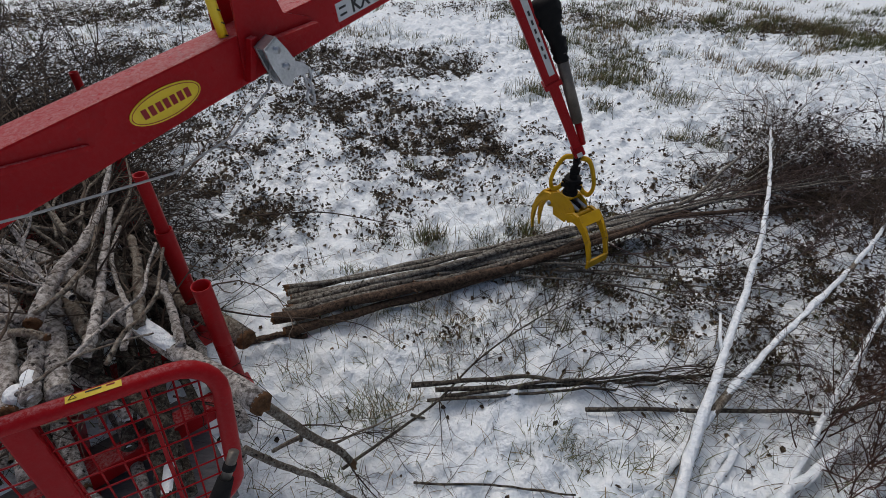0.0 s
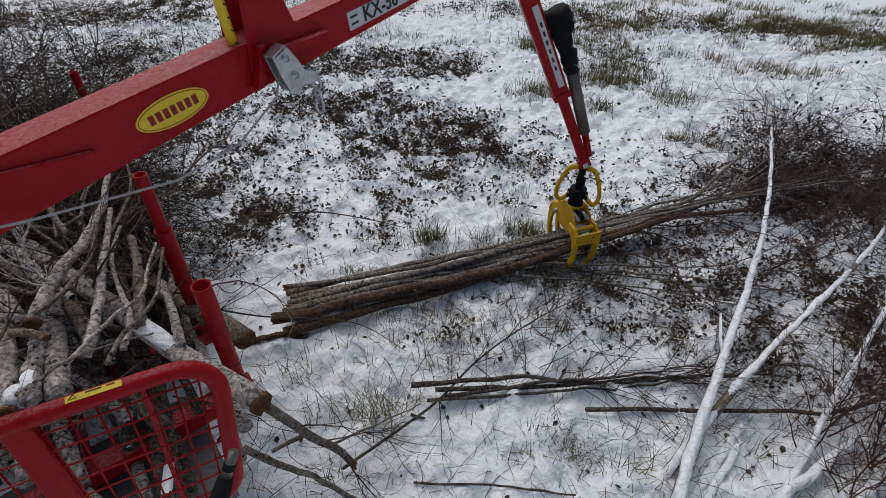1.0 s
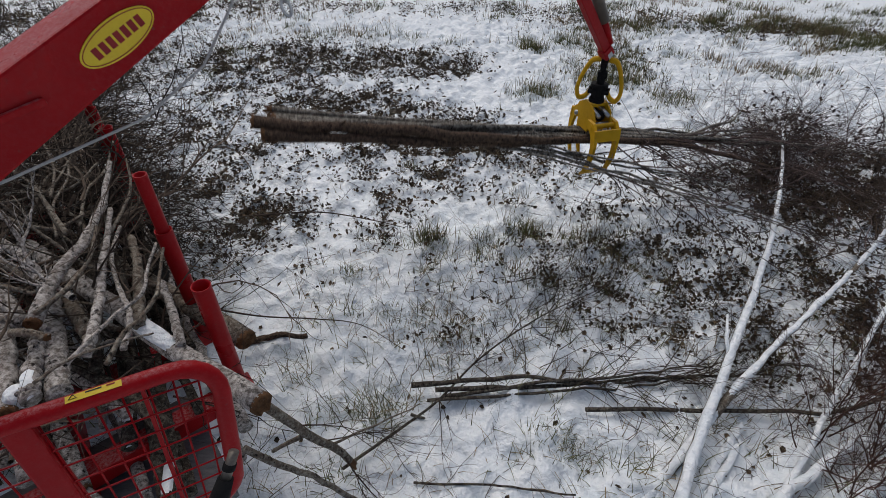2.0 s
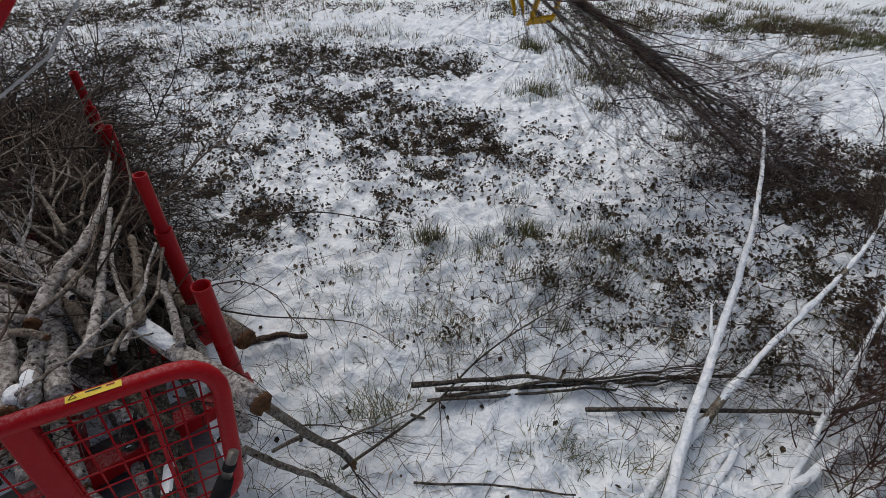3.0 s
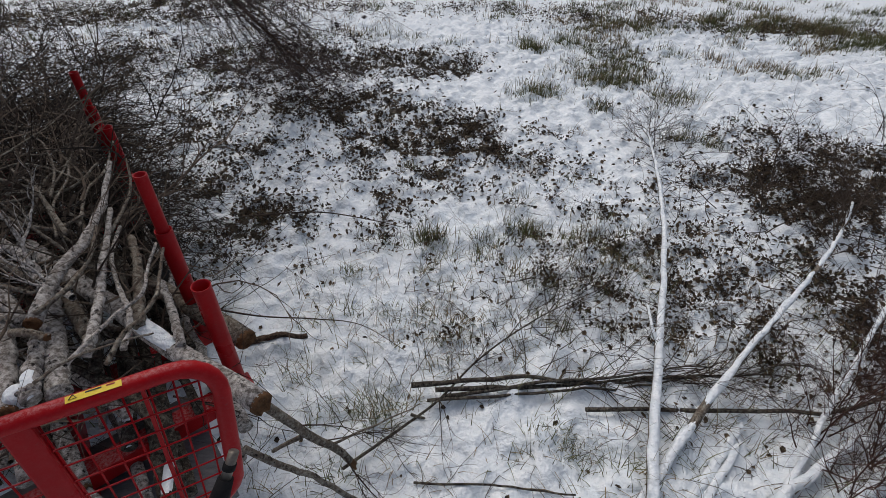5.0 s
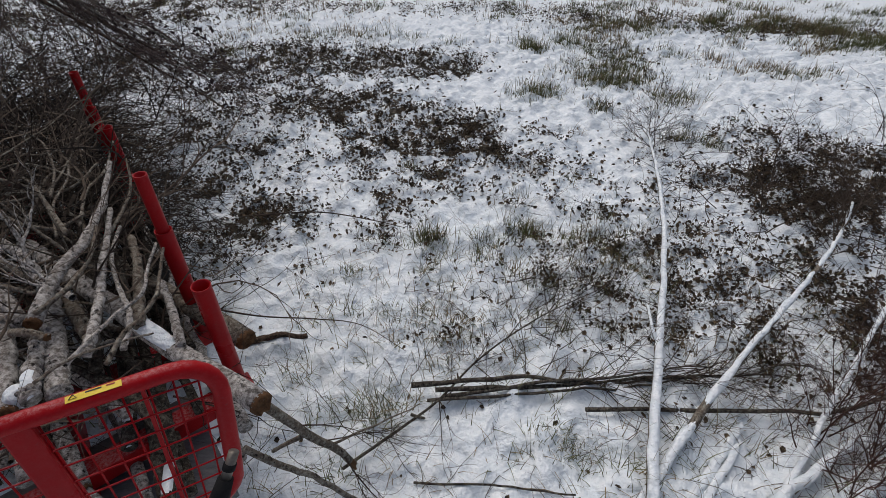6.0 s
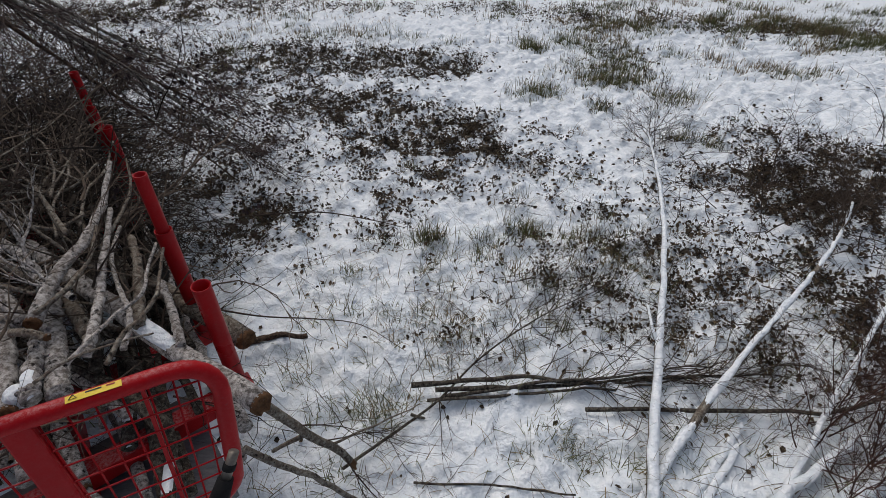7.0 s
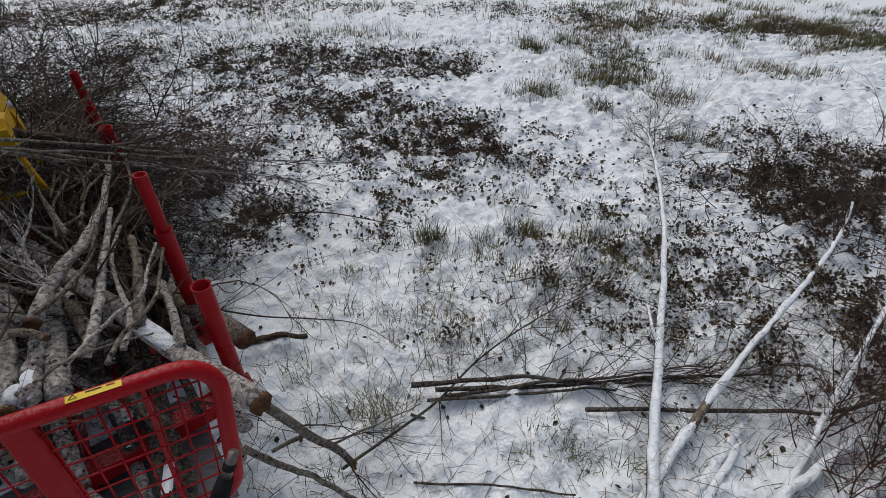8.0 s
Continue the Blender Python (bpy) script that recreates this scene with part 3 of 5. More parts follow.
    crooked([(-1.39, 1.42, 0.9), (-1.42, 1.64, 0.912), (-1.51, 1.89, 0.9), (-1.66, 2.14, 0.912)], 0.008, 0.005, 446, ALDER, False, False)
    crooked([(-2.43, 2.36, 1.0), (-2.22, 2.3, 1.012), (-2.16, 2.43, 1.0)], 0.005, 0.004, 447, ALDER, False, False)
    crooked([(-1.87, 1.6, 1.0), (-1.76, 1.62, 1.012), (-1.73, 1.73, 1.0), (-1.81, 2.02, 1.012)], 0.007, 0.004, 448, ALDER, False, False)
    # crooked limbs standing out of the load
    for k in range(44):
        g = Geo()
        ob = thing("bare_branch", "bare crooked grey branch sticking out of the load", "branch", "branches of the load")
        p = P(rng.uniform(0.15, 1.7), rng.uniform(0.15, 1.15), rng.uniform(0.68, 0.98))
        d = along * rng.uniform(0.3, 1) + inward * rng.uniform(-0.1, 0.9) + Vector((0, 0, rng.uniform(-0.12, 0.15)))
        twigs(g, p, d, rng.uniform(0.4, 0.85), rng.uniform(0.006, 0.0135), rng, 2 if k % 4 == 0 else 1, 0.40, 0.0, 8, 0.13)
        part("limb", g, ALDER if k % 4 else BIRCH, ob)
    # tangled brushwood
    g, h = Geo(), Geo()
    for k in range(45):  # thin crooked sticks on top, at the front
        p = P(rng.uniform(-0.2, 0.9), rng.uniform(0.08, 1.0), 0)
        p.z = rng.uniform(0.62, 0.98)
        d = along * rng.uniform(-0.2, 1) + inward * rng.gauss(0, 0.6) + Vector((0, 0, rng.gauss(0.05, 0.25)))
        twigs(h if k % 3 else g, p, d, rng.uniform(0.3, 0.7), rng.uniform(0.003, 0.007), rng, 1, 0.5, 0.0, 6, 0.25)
    for k in range(1250):
        a = rng.uniform(0.15, 3.3)
        b = rng.uniform(0.06, 1.5)
        if a < 1.0 and rng.random() < 0.55:
            continue
        z = rng.uniform(0.45, min(1.08 - 0.06 * a + 0.12 * b, 0.80 + 0.6 * b))
        d = along * rng.uniform(0.2, 1.2) + inward * rng.gauss(0, 0.55) + Vector((0, 0, rng.gauss(0, 0.28)))
        # pale twigs only above 0.7 m; lower ones dark for shade inside the pile
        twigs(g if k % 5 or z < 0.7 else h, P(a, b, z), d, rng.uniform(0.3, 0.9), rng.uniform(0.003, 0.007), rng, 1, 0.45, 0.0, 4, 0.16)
    for k in range(150):
        a, b = rng.uniform(0.7, 3.2), rng.uniform(0.1, 1.5)
        z = rng.uniform(0.8, 1.0) - 0.06 * a + 0.14 * b
        d = along * rng.uniform(-0.2, 1.2) + inward * rng.gauss(0, 0.7) + Vector((0, 0, rng.gauss(0.02, 0.2)))
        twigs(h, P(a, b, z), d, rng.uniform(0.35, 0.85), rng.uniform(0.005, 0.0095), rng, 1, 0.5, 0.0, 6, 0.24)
    # ends that spill over the side behind the stakes
    for k in range(230):
        a = rng.uniform(1.1, 3.2)
        p = P(a, rng.uniform(0.0, 0.3), rng.uniform(0.4, 0.85))
        d = along * rng.uniform(0.1, 1.0) - inward * rng.uniform(0.3, 1.2) + Vector((0, 0, rng.uniform(-0.55, 0.05)))
        twigs(g, p, d, rng.uniform(0.25, 0.75), rng.uniform(0.0025, 0.0055), rng, 1, 0.45, -0.03, 4, 0.14)
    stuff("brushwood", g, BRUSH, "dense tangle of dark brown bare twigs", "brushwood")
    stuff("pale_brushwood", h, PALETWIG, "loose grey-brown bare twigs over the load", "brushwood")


build_load()


def snow_lump(x, y, z, w, h, seed):
    rng = random.Random(seed)
    g = Geo()
    g.tube([(x + rng.gauss(0, 0.1) * w, y + rng.gauss(0, 0.1) * w, z + h * k) for k in (-1.6, -0.6, 0.0, 0.4, 0.75, 0.95, 1.02)], [w * k for k in (0.45, 0.9, 1.0, 0.92, 0.68, 0.36, 0.1)], 14)
    for v in g.v:
        v += Vector((1, 0.8, 0.6)) * 0.16 * w * noise.noise(v * 30)
    ob = new("snow_lump", g.mesh("snow_lump", SNOW))
    tagged(ob, "lump of white snow lying on the logs", "snow", "snow on the load")


snow_lump(-1.25, 0.76, 0.895, 0.036, 0.030, 1)


# ---- sticks and snowy trunks on the ground ----
def build_sticks():
    rng = random.Random(11)
    for k in range(4):
        y = 1.25 + 0.022 * k
        a = on_ground(-0.16 + rng.uniform(0, 0.18), y, 0.02 + 0.012 * (k % 3))
        b = on_ground(1.5 + rng.uniform(-0.3, 0.5), y + rng.uniform(0.10, 0.17), 0.04 + 0.01 * k)
        ob = thing("thin_pole", "thin brown bare pole lying on the snow", "pole", "poles on the snow")
        pts = bent(a, b, rng, 20, 0.03)
        rise = max(ground_z(q.x, q.y) + 0.006 - q.z for q in pts)
        for q in pts:
            q.z += max(0.0, rise) * 0.8
        g = Geo()
        g.tube(pts, [(0.0125 - 0.00042 * i) * (0.75 + 0.12 * k) * rng.uniform(0.9, 1.1) for i in range(21)], 8)
        part("stem", g, DARKSTEM, ob)
        g = Geo()
        for i in range(8, 21, 2):
            for _ in range(1 + (i // 2) % 2):
                twigs(g, pts[i], (1, rng.gauss(0, 0.5), rng.gauss(0.05, 0.2)), rng.uniform(0.2, 0.5), 0.003, rng, 1)
        part("twig_spray", g, TWIG, ob)
    log("fallen_pole", on_ground(0.70, 1.21, 0.03), on_ground(2.9, 1.26, 0.05), 0.011, 0.009, 70, DARKSTEM, "dark wet pole lying across the snow", broken=False, wob=0.03)
    log("short_stick", on_ground(-0.13, 0.885, 0.012), on_ground(0.55, 0.80, 0.02), 0.0055, 0.004, 71, DARKSTEM, "short dark stick on the snow", broken=False, knots=1)
    log("short_stick", on_ground(-0.16, 1.21, 0.01), on_ground(-0.09, 1.19, 0.01), 0.008, 0.006, 72, DARKSTEM, "short broken piece of a stick", broken=False, knots=0)
    log("rotten_log", (-1.08, 1.62, 0.055), (-0.76, 1.69, 0.035), 0.020, 0.014, 76, ROTTEN, "rotten brown piece of a log lying in the snow", wob=0.09, knots=6)
    # broken branch that hangs from the load to the ground
    ob = thing("broken_branch", "broken brown branch hanging from the load to the snow", "branch")
    pts = bent((-0.659, 0.892, 0.66), (-0.436, 0.885, 0.12), rng, 8, 0.03)
    g = Geo()
    g.tube(pts, [0.019 - 0.0005 * i for i in range(9)], 10)
    g.tube(bent(pts[4], (-0.66, 0.86, 0.34), rng, 4, 0.03), [0.011, 0.01, 0.009, 0.008, 0.007], 7)
    g.tube(bent(pts[6], (-0.10, 1.21, 0.06), rng, 7, 0.04), [0.006, 0.0055, 0.005, 0.0045, 0.004, 0.0035, 0.003, 0.002], 7)
    part("limb", g, ALDER, ob)
    g = Geo()
    d = (pts[-1] - pts[-2]).normalized()
    g.jagged(pts[-1], d, 0.0155, rng, 2.2)
    part("broken_end", g, WOOD, ob, "splintered pale wood")
    g = Geo()
    for p, q in ((pts[3], (-0.1, 1.02, 0.1)), (pts[7], (-0.2, 0.75, 0.02)), (pts[5], (-0.25, 1.0, 0.12))):
        twigs(g, p, Vector(q) - p, 0.4, 0.004, rng, 2, 0.35)
    part("twig_spray", g, TWIG, ob)
    log("leaning_stick", (-0.70, 0.78, 0.52), (-0.37, 0.80, 0.02), 0.013, 0.010, 74, ALDER, "thin stick leaning from the trailer to the snow", broken=False, knots=2)
    # long thin branch curving over the snow
    ob = thing("thin_branch", "long thin dark branch lying on the snow", "branch")
    g = Geo()
    line = [on_ground(x, y, z) for x, y, z in ((-0.45, 0.93, 0.03), (-0.2, 1.12, 0.04), (-0.02, 1.25, 0.06), (0.16, 1.45, 0.08), (0.36, 1.62, 0.08), (0.62, 1.82, 0.06), (0.95, 2.02, 0.04))]
    line = rounded(line, 5)
    g.tube(line, [0.008 - 0.0055 * i / (len(line) - 1) for i in range(len(line))], 7)
    line = line[::5]
    part("stem", g, DARKSTEM, ob)
    g = Geo()
    for p in line[2:]:
        for _ in range(3):
            twigs(g, p, (rng.uniform(0, 1), rng.gauss(0.3, 0.6), rng.gauss(0, 0.15)), rng.uniform(0.2, 0.45), 0.0028, rng, 1)
    part("twig_spray", g, TWIG, ob)
    ob = thing("thin_branch", "thin arched dark branch reaching over the snow", "branch")
    g = Geo()
    arch = rounded([(-1.25, 1.5, 0.5), (-0.98, 1.62, 0.27), (-0.7, 1.66, 0.2), (-0.45, 1.66, 0.15), (-0.2, 1.55, 0.06)], 5)
    g.tube(arch, [0.0055 - 0.004 * i / (len(arch) - 1) for i in range(len(arch))], 6)
    part("stem", g, TWIG, ob)
    ob = thing("thin_branch", "thin crooked dark branch lying on the snow", "branch")
    g = Geo()
    crook = rounded([(-1.4, 2.75, 0.1), (-0.95, 2.85, 0.06), (-0.55, 2.78, 0.04), (-0.3, 2.7, 0.03)], 5)
    g.tube(crook, [0.006 - 0.003 * i / (len(crook) - 1) for i in range(len(crook))], 6)
    part("stem", g, TWIG, ob)
    # snow-laden logs near the edge of the clearing
    for k, (a, b, r) in enumerate((((1.5, 0.86, 0.0), (2.75, 1.86, 0.22), 0.012), ((1.0, 0.55, 0.0), (1.9, 1.08, 0.03), 0.024), ((1.4, 0.6, 0.01), (2.5, 1.16, 0.05), 0.028), ((0.74, 0.40, 0.0), (1.35, 1.0, 0.01), 0.02), ((1.22, 0.52, 0.0), (2.05, 0.95, 0.02), 0.030), ((1.05, 0.80, 0.0), (1.42, 1.12, 0.01), 0.022))):
        log("snowy_log", a, b, r, r * 0.7, 80 + k, ALDER, "low log thickly covered with snow", "snowy logs", snow=(0.0, 1.0), broken=False, wob=0.02)


build_sticks()


def snowy_trunk(name, label, length, r0, r1, seed, fork=None, tops=True):
    """A felled stem along +x from its origin, with snow all along its top."""
    rng = random.Random(seed)
    ob = thing(name, label, "felled tree")
    n = 44
    pts = []
    for i in range(n + 1):
        k = i / n
        pts.append(Vector((length * k - (0.3 if seed == 8 else 0.0), 0.10 * math.sin(k * 4.2 + seed) * k + rng.gauss(0, 0.0025), 0.05 * math.sin(3 * k) - (0.05 * (1 - k) ** 6 if seed == 8 else 0.0) + rng.gauss(0, 0.002))))
    radii = [r0 + (r1 - r0) * (i / n) ** 0.9 for i in range(n + 1)]
    g = Geo()
    g.tube(pts, radii, 10)
    if fork:
        base = pts[int(fork * n)]
        branch = [base + Vector((-0.02, 0.01, 0)), base + Vector((0.06, 0.04, 0.02)), base + Vector((0.22, 0.07, 0.03))]
        g.tube(branch, [0.011, 0.009, 0.006], 8)
    part("trunk", g, ALDER, ob)
    g = Geo()
    snow_cap(g, pts, [q * (1.0 + (0.0 if seed == 3 else 0.55) * noise.noise(Vector((i * 0.35, seed, 0)))) for i, q in enumerate(radii)], rng, 0.95, 0.4)
    if fork:
        snow_cap(g, branch, [0.011, 0.009, 0.006], rng, 1.0, 0.5)
    part("snow_cover", g, SNOW, ob, "strip of white snow")
    if tops:
        g = Geo()
        for _ in range(16):
            i = rng.randrange(n - 10, n + 1)
            twigs(g, pts[i], (1, rng.gauss(0, 0.6), rng.uniform(-0.1, 0.4)), rng.uniform(0.25, 0.6), 0.004, rng, 2, 0.4)
        for _ in range(8):
            i = rng.randrange(6, n - 8)
            twigs(g, pts[i], (rng.uniform(0, 1), rng.gauss(0, 0.8), 0.1), rng.uniform(0.15, 0.4), 0.003, rng, 1, 0.4)
        part("top", g, TWIG, ob)
    return ob


TRUNK = snowy_trunk("snowy_tree", "slender felled trunk under a strip of snow", 3.55, 0.027, 0.009, 3, fork=0.27)
LIMB = snowy_trunk("fallen_branch", "crooked felled limb patched with snow", 3.0, 0.024, 0.009, 8, tops=True)


# ---- bundle of felled stems that the grapple lifts ----
def felled_stem(seed, back, front, r0):
    """Along +x from the grip at the origin; the butt end lies at -back."""
    rng = random.Random(seed)
    ob = thing("felled_tree", "dark bare felled stem with a twiggy crown", "felled tree", "stems in the bundle")
    n = 26
    bow, wave = rng.gauss(0, 0.11), rng.uniform(0.008, 0.028)
    pts = []
    for i in range(n + 1):
        x = -back + (back + front) * i / n
        pts.append(Vector((x, (bow * 2.6 if x > 0 else bow * 0.8) * (x / 2) ** 2 + wave * math.sin(2.3 * x + seed) + rng.gauss(0, 0.008), -0.035 * max(0, x) ** 2 * 0.4 + rng.gauss(0, 0.006))))
    radii = [r0 * (1 - 0.85 * i / n) * rng.uniform(0.86, 1.14) for i in range(n + 1)]
    g = Geo()
    g.tube(pts, radii, 10)
    for _ in range(9):  # stubs of cut side shoots
        i = rng.randrange(1, 18)
        v = Vector((rng.uniform(0.2, 1), rng.gauss(0, 1), rng.gauss(0, 1))).normalized()
        g.tube([pts[i], pts[i] + v * (radii[i] + rng.uniform(0.01, 0.04))], [radii[i] * 0.4, radii[i] * 0.2], 5)
    part("trunk", g, ROTTEN if r0 > 0.03 else STEM, ob)
    g = Geo()
    g.jagged(pts[0], pts[0] - pts[1], radii[0], rng, 0.4 if seed % 3 else 1.6)
    part("broken_end", g, WOOD, ob, "splintered brown wood")
    g = Geo()
    for _ in range(2):  # long thin side shoots
        p = pts[rng.randrange(int(n * 0.42), int(n * 0.7))]
        twigs(g, p, (1, rng.gauss(-0.22, 0.22), rng.gauss(-0.05, 0.06)), rng.uniform(0.7, 1.3), rng.uniform(0.0035, 0.006), rng, 1, 0.35, -0.01, 5, 0.06)
    for _ in range(6 if r0 > 0.015 else 2):
        k = rng.uniform(0.64, 1.0)
        i = min(n, int(k * n))
        twigs(g, pts[i], (1, rng.gauss(0, 0.8), rng.gauss(0.0, 0.35)), rng.uniform(0.3, 0.8), rng.uniform(0.003, 0.0065), rng, 2, 0.55, 0.0, 4, 0.10)
    part("crown", g, CROWN, ob)
    g = Geo()
    for _ in range(60 if r0 > 0.015 else 10):  # withered leaves in clumps
        k = rng.uniform(0.75, 1.0)
        if _ % 5 == 0:
            spot = pts[int(k * n)] + Vector((rng.uniform(0, 0.75), rng.gauss(0, 0.32), rng.gauss(0, 0.15)))
        p = spot + Vector((rng.gauss(0, 0.04), rng.gauss(0, 0.03), rng.gauss(0, 0.03)))
        g.leaf(p, rng.uniform(0.02, 0.045), 0.026, rng.uniform(0, 6), rng.gauss(0, 0.6), rng.gauss(0, 0.6))
    part("foliage", g, WITHERED, ob)
    return ob


STEMS = []
rng = random.Random(77)
for k in range(11):  # side by side at the butts, crowded at the grip
    lie = (k - 5) / 5
    STEMS.append((felled_stem(100 + k, 1.95 + rng.uniform(-0.025, 0.03) + (0.06 if k == 0 else 0.03 if k == 1 else 0.0), rng.uniform(2.9, 3.7), rng.uniform(0.016, 0.025) if k > 1 else 0.031),
                  Vector((0, 0.085 * lie + rng.uniform(-0.012, 0.012), rng.uniform(-0.015, 0.03))), 0.8 - 1.4 * lie + rng.gauss(0, 0.4), rng.gauss(0, 0.9), rng.uniform(-40, 40)))
for k in range(6):  # thin shoots that fan out below the bundle
    STEMS.append((felled_stem(140 + k, 0.25, rng.uniform(2.0, 2.7), rng.uniform(0.008, 0.013)),
                  Vector((-0.55 - 0.08 * k, -0.05, rng.uniform(-0.04, 0.02))), (-24, -17, -12, -8, -20, -5)[k], rng.uniform(2, 7), rng.uniform(-40, 40)))


# ---- crane ----
def rect_tube(geo, x0, x1, w0, h0, w1, h1):
    base = len(geo.v)
    for x, w, h in ((x0, w0, h0), (x1, w1, h1)):
        for y, z in ((-0.5, -0.5), (0.5, -0.5), (0.5, 0.5), (-0.5, 0.5)):
            geo.v.append(Vector((x, y * w, z * h)))
    geo.f += [tuple(base + k for k in q) for q in ((3, 2, 1, 0), (4, 5, 6, 7), (0, 1, 5, 4), (1, 2, 6, 5), (2, 3, 7, 6), (3, 0, 4, 7))]


BASE = Vector((-1.114, 0.5265, 1.55))
BOOM = 2.30
SIZE, DROP = 1.12, 0.07  # of the grapple; how far its frame hangs lower


def oval(cx, cz, rx, rz, n=40):
    return [(cx + rx * math.cos(2 * math.pi * k / n), cz + rz * math.sin(2 * math.pi * k / n)) for k in range(n)]


def lettering(words, size, m, material, parent):
    """Flat raised letters as one part."""
    curve = bpy.data.curves.new("letters", "FONT")
    curve.body, curve.size, curve.extrude = words, size, 0.0006
    curve.align_x, curve.align_y, curve.offset = "CENTER", "CENTER", size * 0.02
    tmp = bpy.data.objects.new("letters", curve)
    scene.collection.objects.link(tmp)
    me = bpy.data.meshes.new_from_object(tmp.evaluated_get(bpy.context.evaluated_depsgraph_get()))
    bpy.data.objects.remove(tmp)
    me.transform(m)
    me.materials.clear()
    me.materials.append(material)
    ob = new("plate_lettering", me)
    ob.parent = parent
    return ob


def build_crane():
    crane = thing("loader_crane", "red hydraulic loader crane with a yellow grapple", "crane")
    g = Geo()
    g.tube([(BASE.x - 0.34, BASE.y - 0.22, 0.25), (BASE.x - 0.34, BASE.y - 0.22, 1.47)], 0.08, 20)
    part("column", g, RED, crane)
    g = Geo()
    g.box(Matrix.Translation(BASE + Vector((-0.17, -0.11, -0.055))) @ Matrix.Rotation(math.atan2(0.22, 0.34), 4, "Z"), 0.46, 0.09, 0.07)
    part("slew_head", g, RED, crane, smooth=False, bevel=0.008)
    # main boom along +x
    g = Geo()
    rect_tube(g, -0.08, BOOM, 0.11, 0.145, 0.09, 0.095)
    boom = part("boom", g, RED, crane, "tapered red box-section boom", smooth=False, bevel=0.006)
    side = -0.0515
    g = Geo()
    g.plate(oval(0.7105, -0.002, 0.094, 0.036), "y", side - 0.0035, side - 0.001)
    decal = part("oval_badge", g, STICKER, boom, "yellow oval badge with a red rim", smooth=False)
    g = Geo()
    outer, inner = oval(0.7105, -0.002, 0.090, 0.0325), oval(0.7105, -0.002, 0.088, 0.0305)
    for ring in (outer, inner):
        g.v += [Vector((x, side - 0.0042, z)) for x, z in ring]
    g.f += [(k, (k + 1) % 40, 40 + (k + 1) % 40, 40 + k) for k in range(40)]
    part("badge_rim", g, REDINK, decal, smooth=False)
    for k in range(7):
        g = Geo()
        g.box(Matrix.Translation((0.6535 + k * 0.019, side - 0.004, -0.002)), 0.013, 0.001, 0.023)
        part("badge_mark", g, REDINK, decal, smooth=False)
    g = Geo()
    g.box(Matrix.Translation((1.455, -0.0505, -0.008)), 0.30, 0.003, 0.052)
    plate = part("name_plate", g, PLATE, boom, "pale grey plate with black marks", smooth=False)
    for x, wd, hg in ((1.330, 0.03, 0.006), (1.330, 0.03, -0.006), (1.570, 0.03, 0.006), (1.570, 0.03, -0.006)):
        g = Geo()
        z = -0.008 + (0.010 if hg in (0.006,) else -0.010 if hg < 0 else 0)
        g.box(Matrix.Translation((x, -0.0525, z)), wd, 0.0012, abs(hg))
        part("plate_mark", g, INK, plate, smooth=False)
    lettering("KX-50", 0.062, Matrix.Translation((1.451, -0.0530, -0.008)) @ Matrix.Rotation(radians(90), 4, "X"), INK, plate)
    # side rib at the root, bracket plates over the boom
    g = Geo()
    g.box(Matrix.Translation((0.39, -0.058, 0.026)) @ Euler((0, radians(15), 0)).to_matrix().to_4x4(), 0.26, 0.014, 0.016)
    part("rib", g, RED, boom, smooth=False, bevel=0.004)
    for y in (-0.058, 0.050):
        g = Geo()
        g.plate([(0.925, -0.045), (0.945, -0.048), (0.985, 0.040), (1.02, -0.005), (1.10, -0.015), (1.19, -0.005), (1.20, 0.02), (1.11, 0.065), (1.09, 0.16), (1.04, 0.21), (0.985, 0.19), (0.96, 0.08)], "y", y, y + 0.008)
        part("bracket", g, RED, boom, smooth=False, bevel=0.002)
    g = Geo()
    g.plate([(0.920, -0.045), (0.940, -0.045), (0.990, 0.05), (0.970, 0.05)], "y", -0.085, -0.058)
    g.plate([(0.990, 0.015), (1.200, -0.005), (1.200, 0.010), (0.990, 0.03)], "y", -0.085, -0.058)
    part("gusset", g, RED, boom, smooth=False, bevel=0.002)
    g = Geo()
    g.tube([(1.030, -0.075, 0.17), (1.030, 0.07, 0.17)], 0.018, 14)
    part("pin", g, ZINC, boom)
    g = Geo()
    g.tube([(0.990, 0, 0.17), (0.6, 0, 0.40), (0.0, 0, 0.62)], 0.028, 14)
    part("lift_cylinder", g, RED, boom)
    g = Geo()
    pts = [(0.935, -0.02, 0.04), (0.94, -0.02, 0.12), (0.95, -0.02, 0.22), (0.965, -0.02, 0.34)]
    g.tube(pts, 0.013, 12)
    hose = part("hose", g, STICKER, boom, "yellow spiral-wrapped hose")
    for k in range(9):
        g = Geo()
        p = Vector(pts[0]).lerp(Vector(pts[-1]), 0.08 + k * 0.1)
        g.tube([p, p + Vector((0.002, 0, 0.003))], 0.0135, 12)
        part("hose_wrap", g, INK, hose)
    # galvanised catch with a hook arm and a chain below the bracket
    g = Geo()
    body = [(0.965, 0.035), (1.012, 0.050), (1.035, 0.005), (1.050, -0.035), (1.095, -0.062), (1.108, -0.082), (1.098, -0.095), (1.055, -0.088), (1.010, -0.088), (0.985, -0.070), (0.972, -0.020)]
    g.plate(body, "y", -0.098, -0.090)
    g.plate(body[:4] + body[8:], "y", -0.132, -0.124)
    g.plate([(0.965, 0.035), (1.012, 0.050), (1.016, 0.042), (0.970, 0.027)], "y", -0.132, -0.090)
    catch = part("catch", g, ZINC, boom, "galvanised steel catch with a hook", smooth=False, bevel=0.0015)
    for x, z in ((1.000, 0.020), (1.012, -0.030)):
        g = Geo()
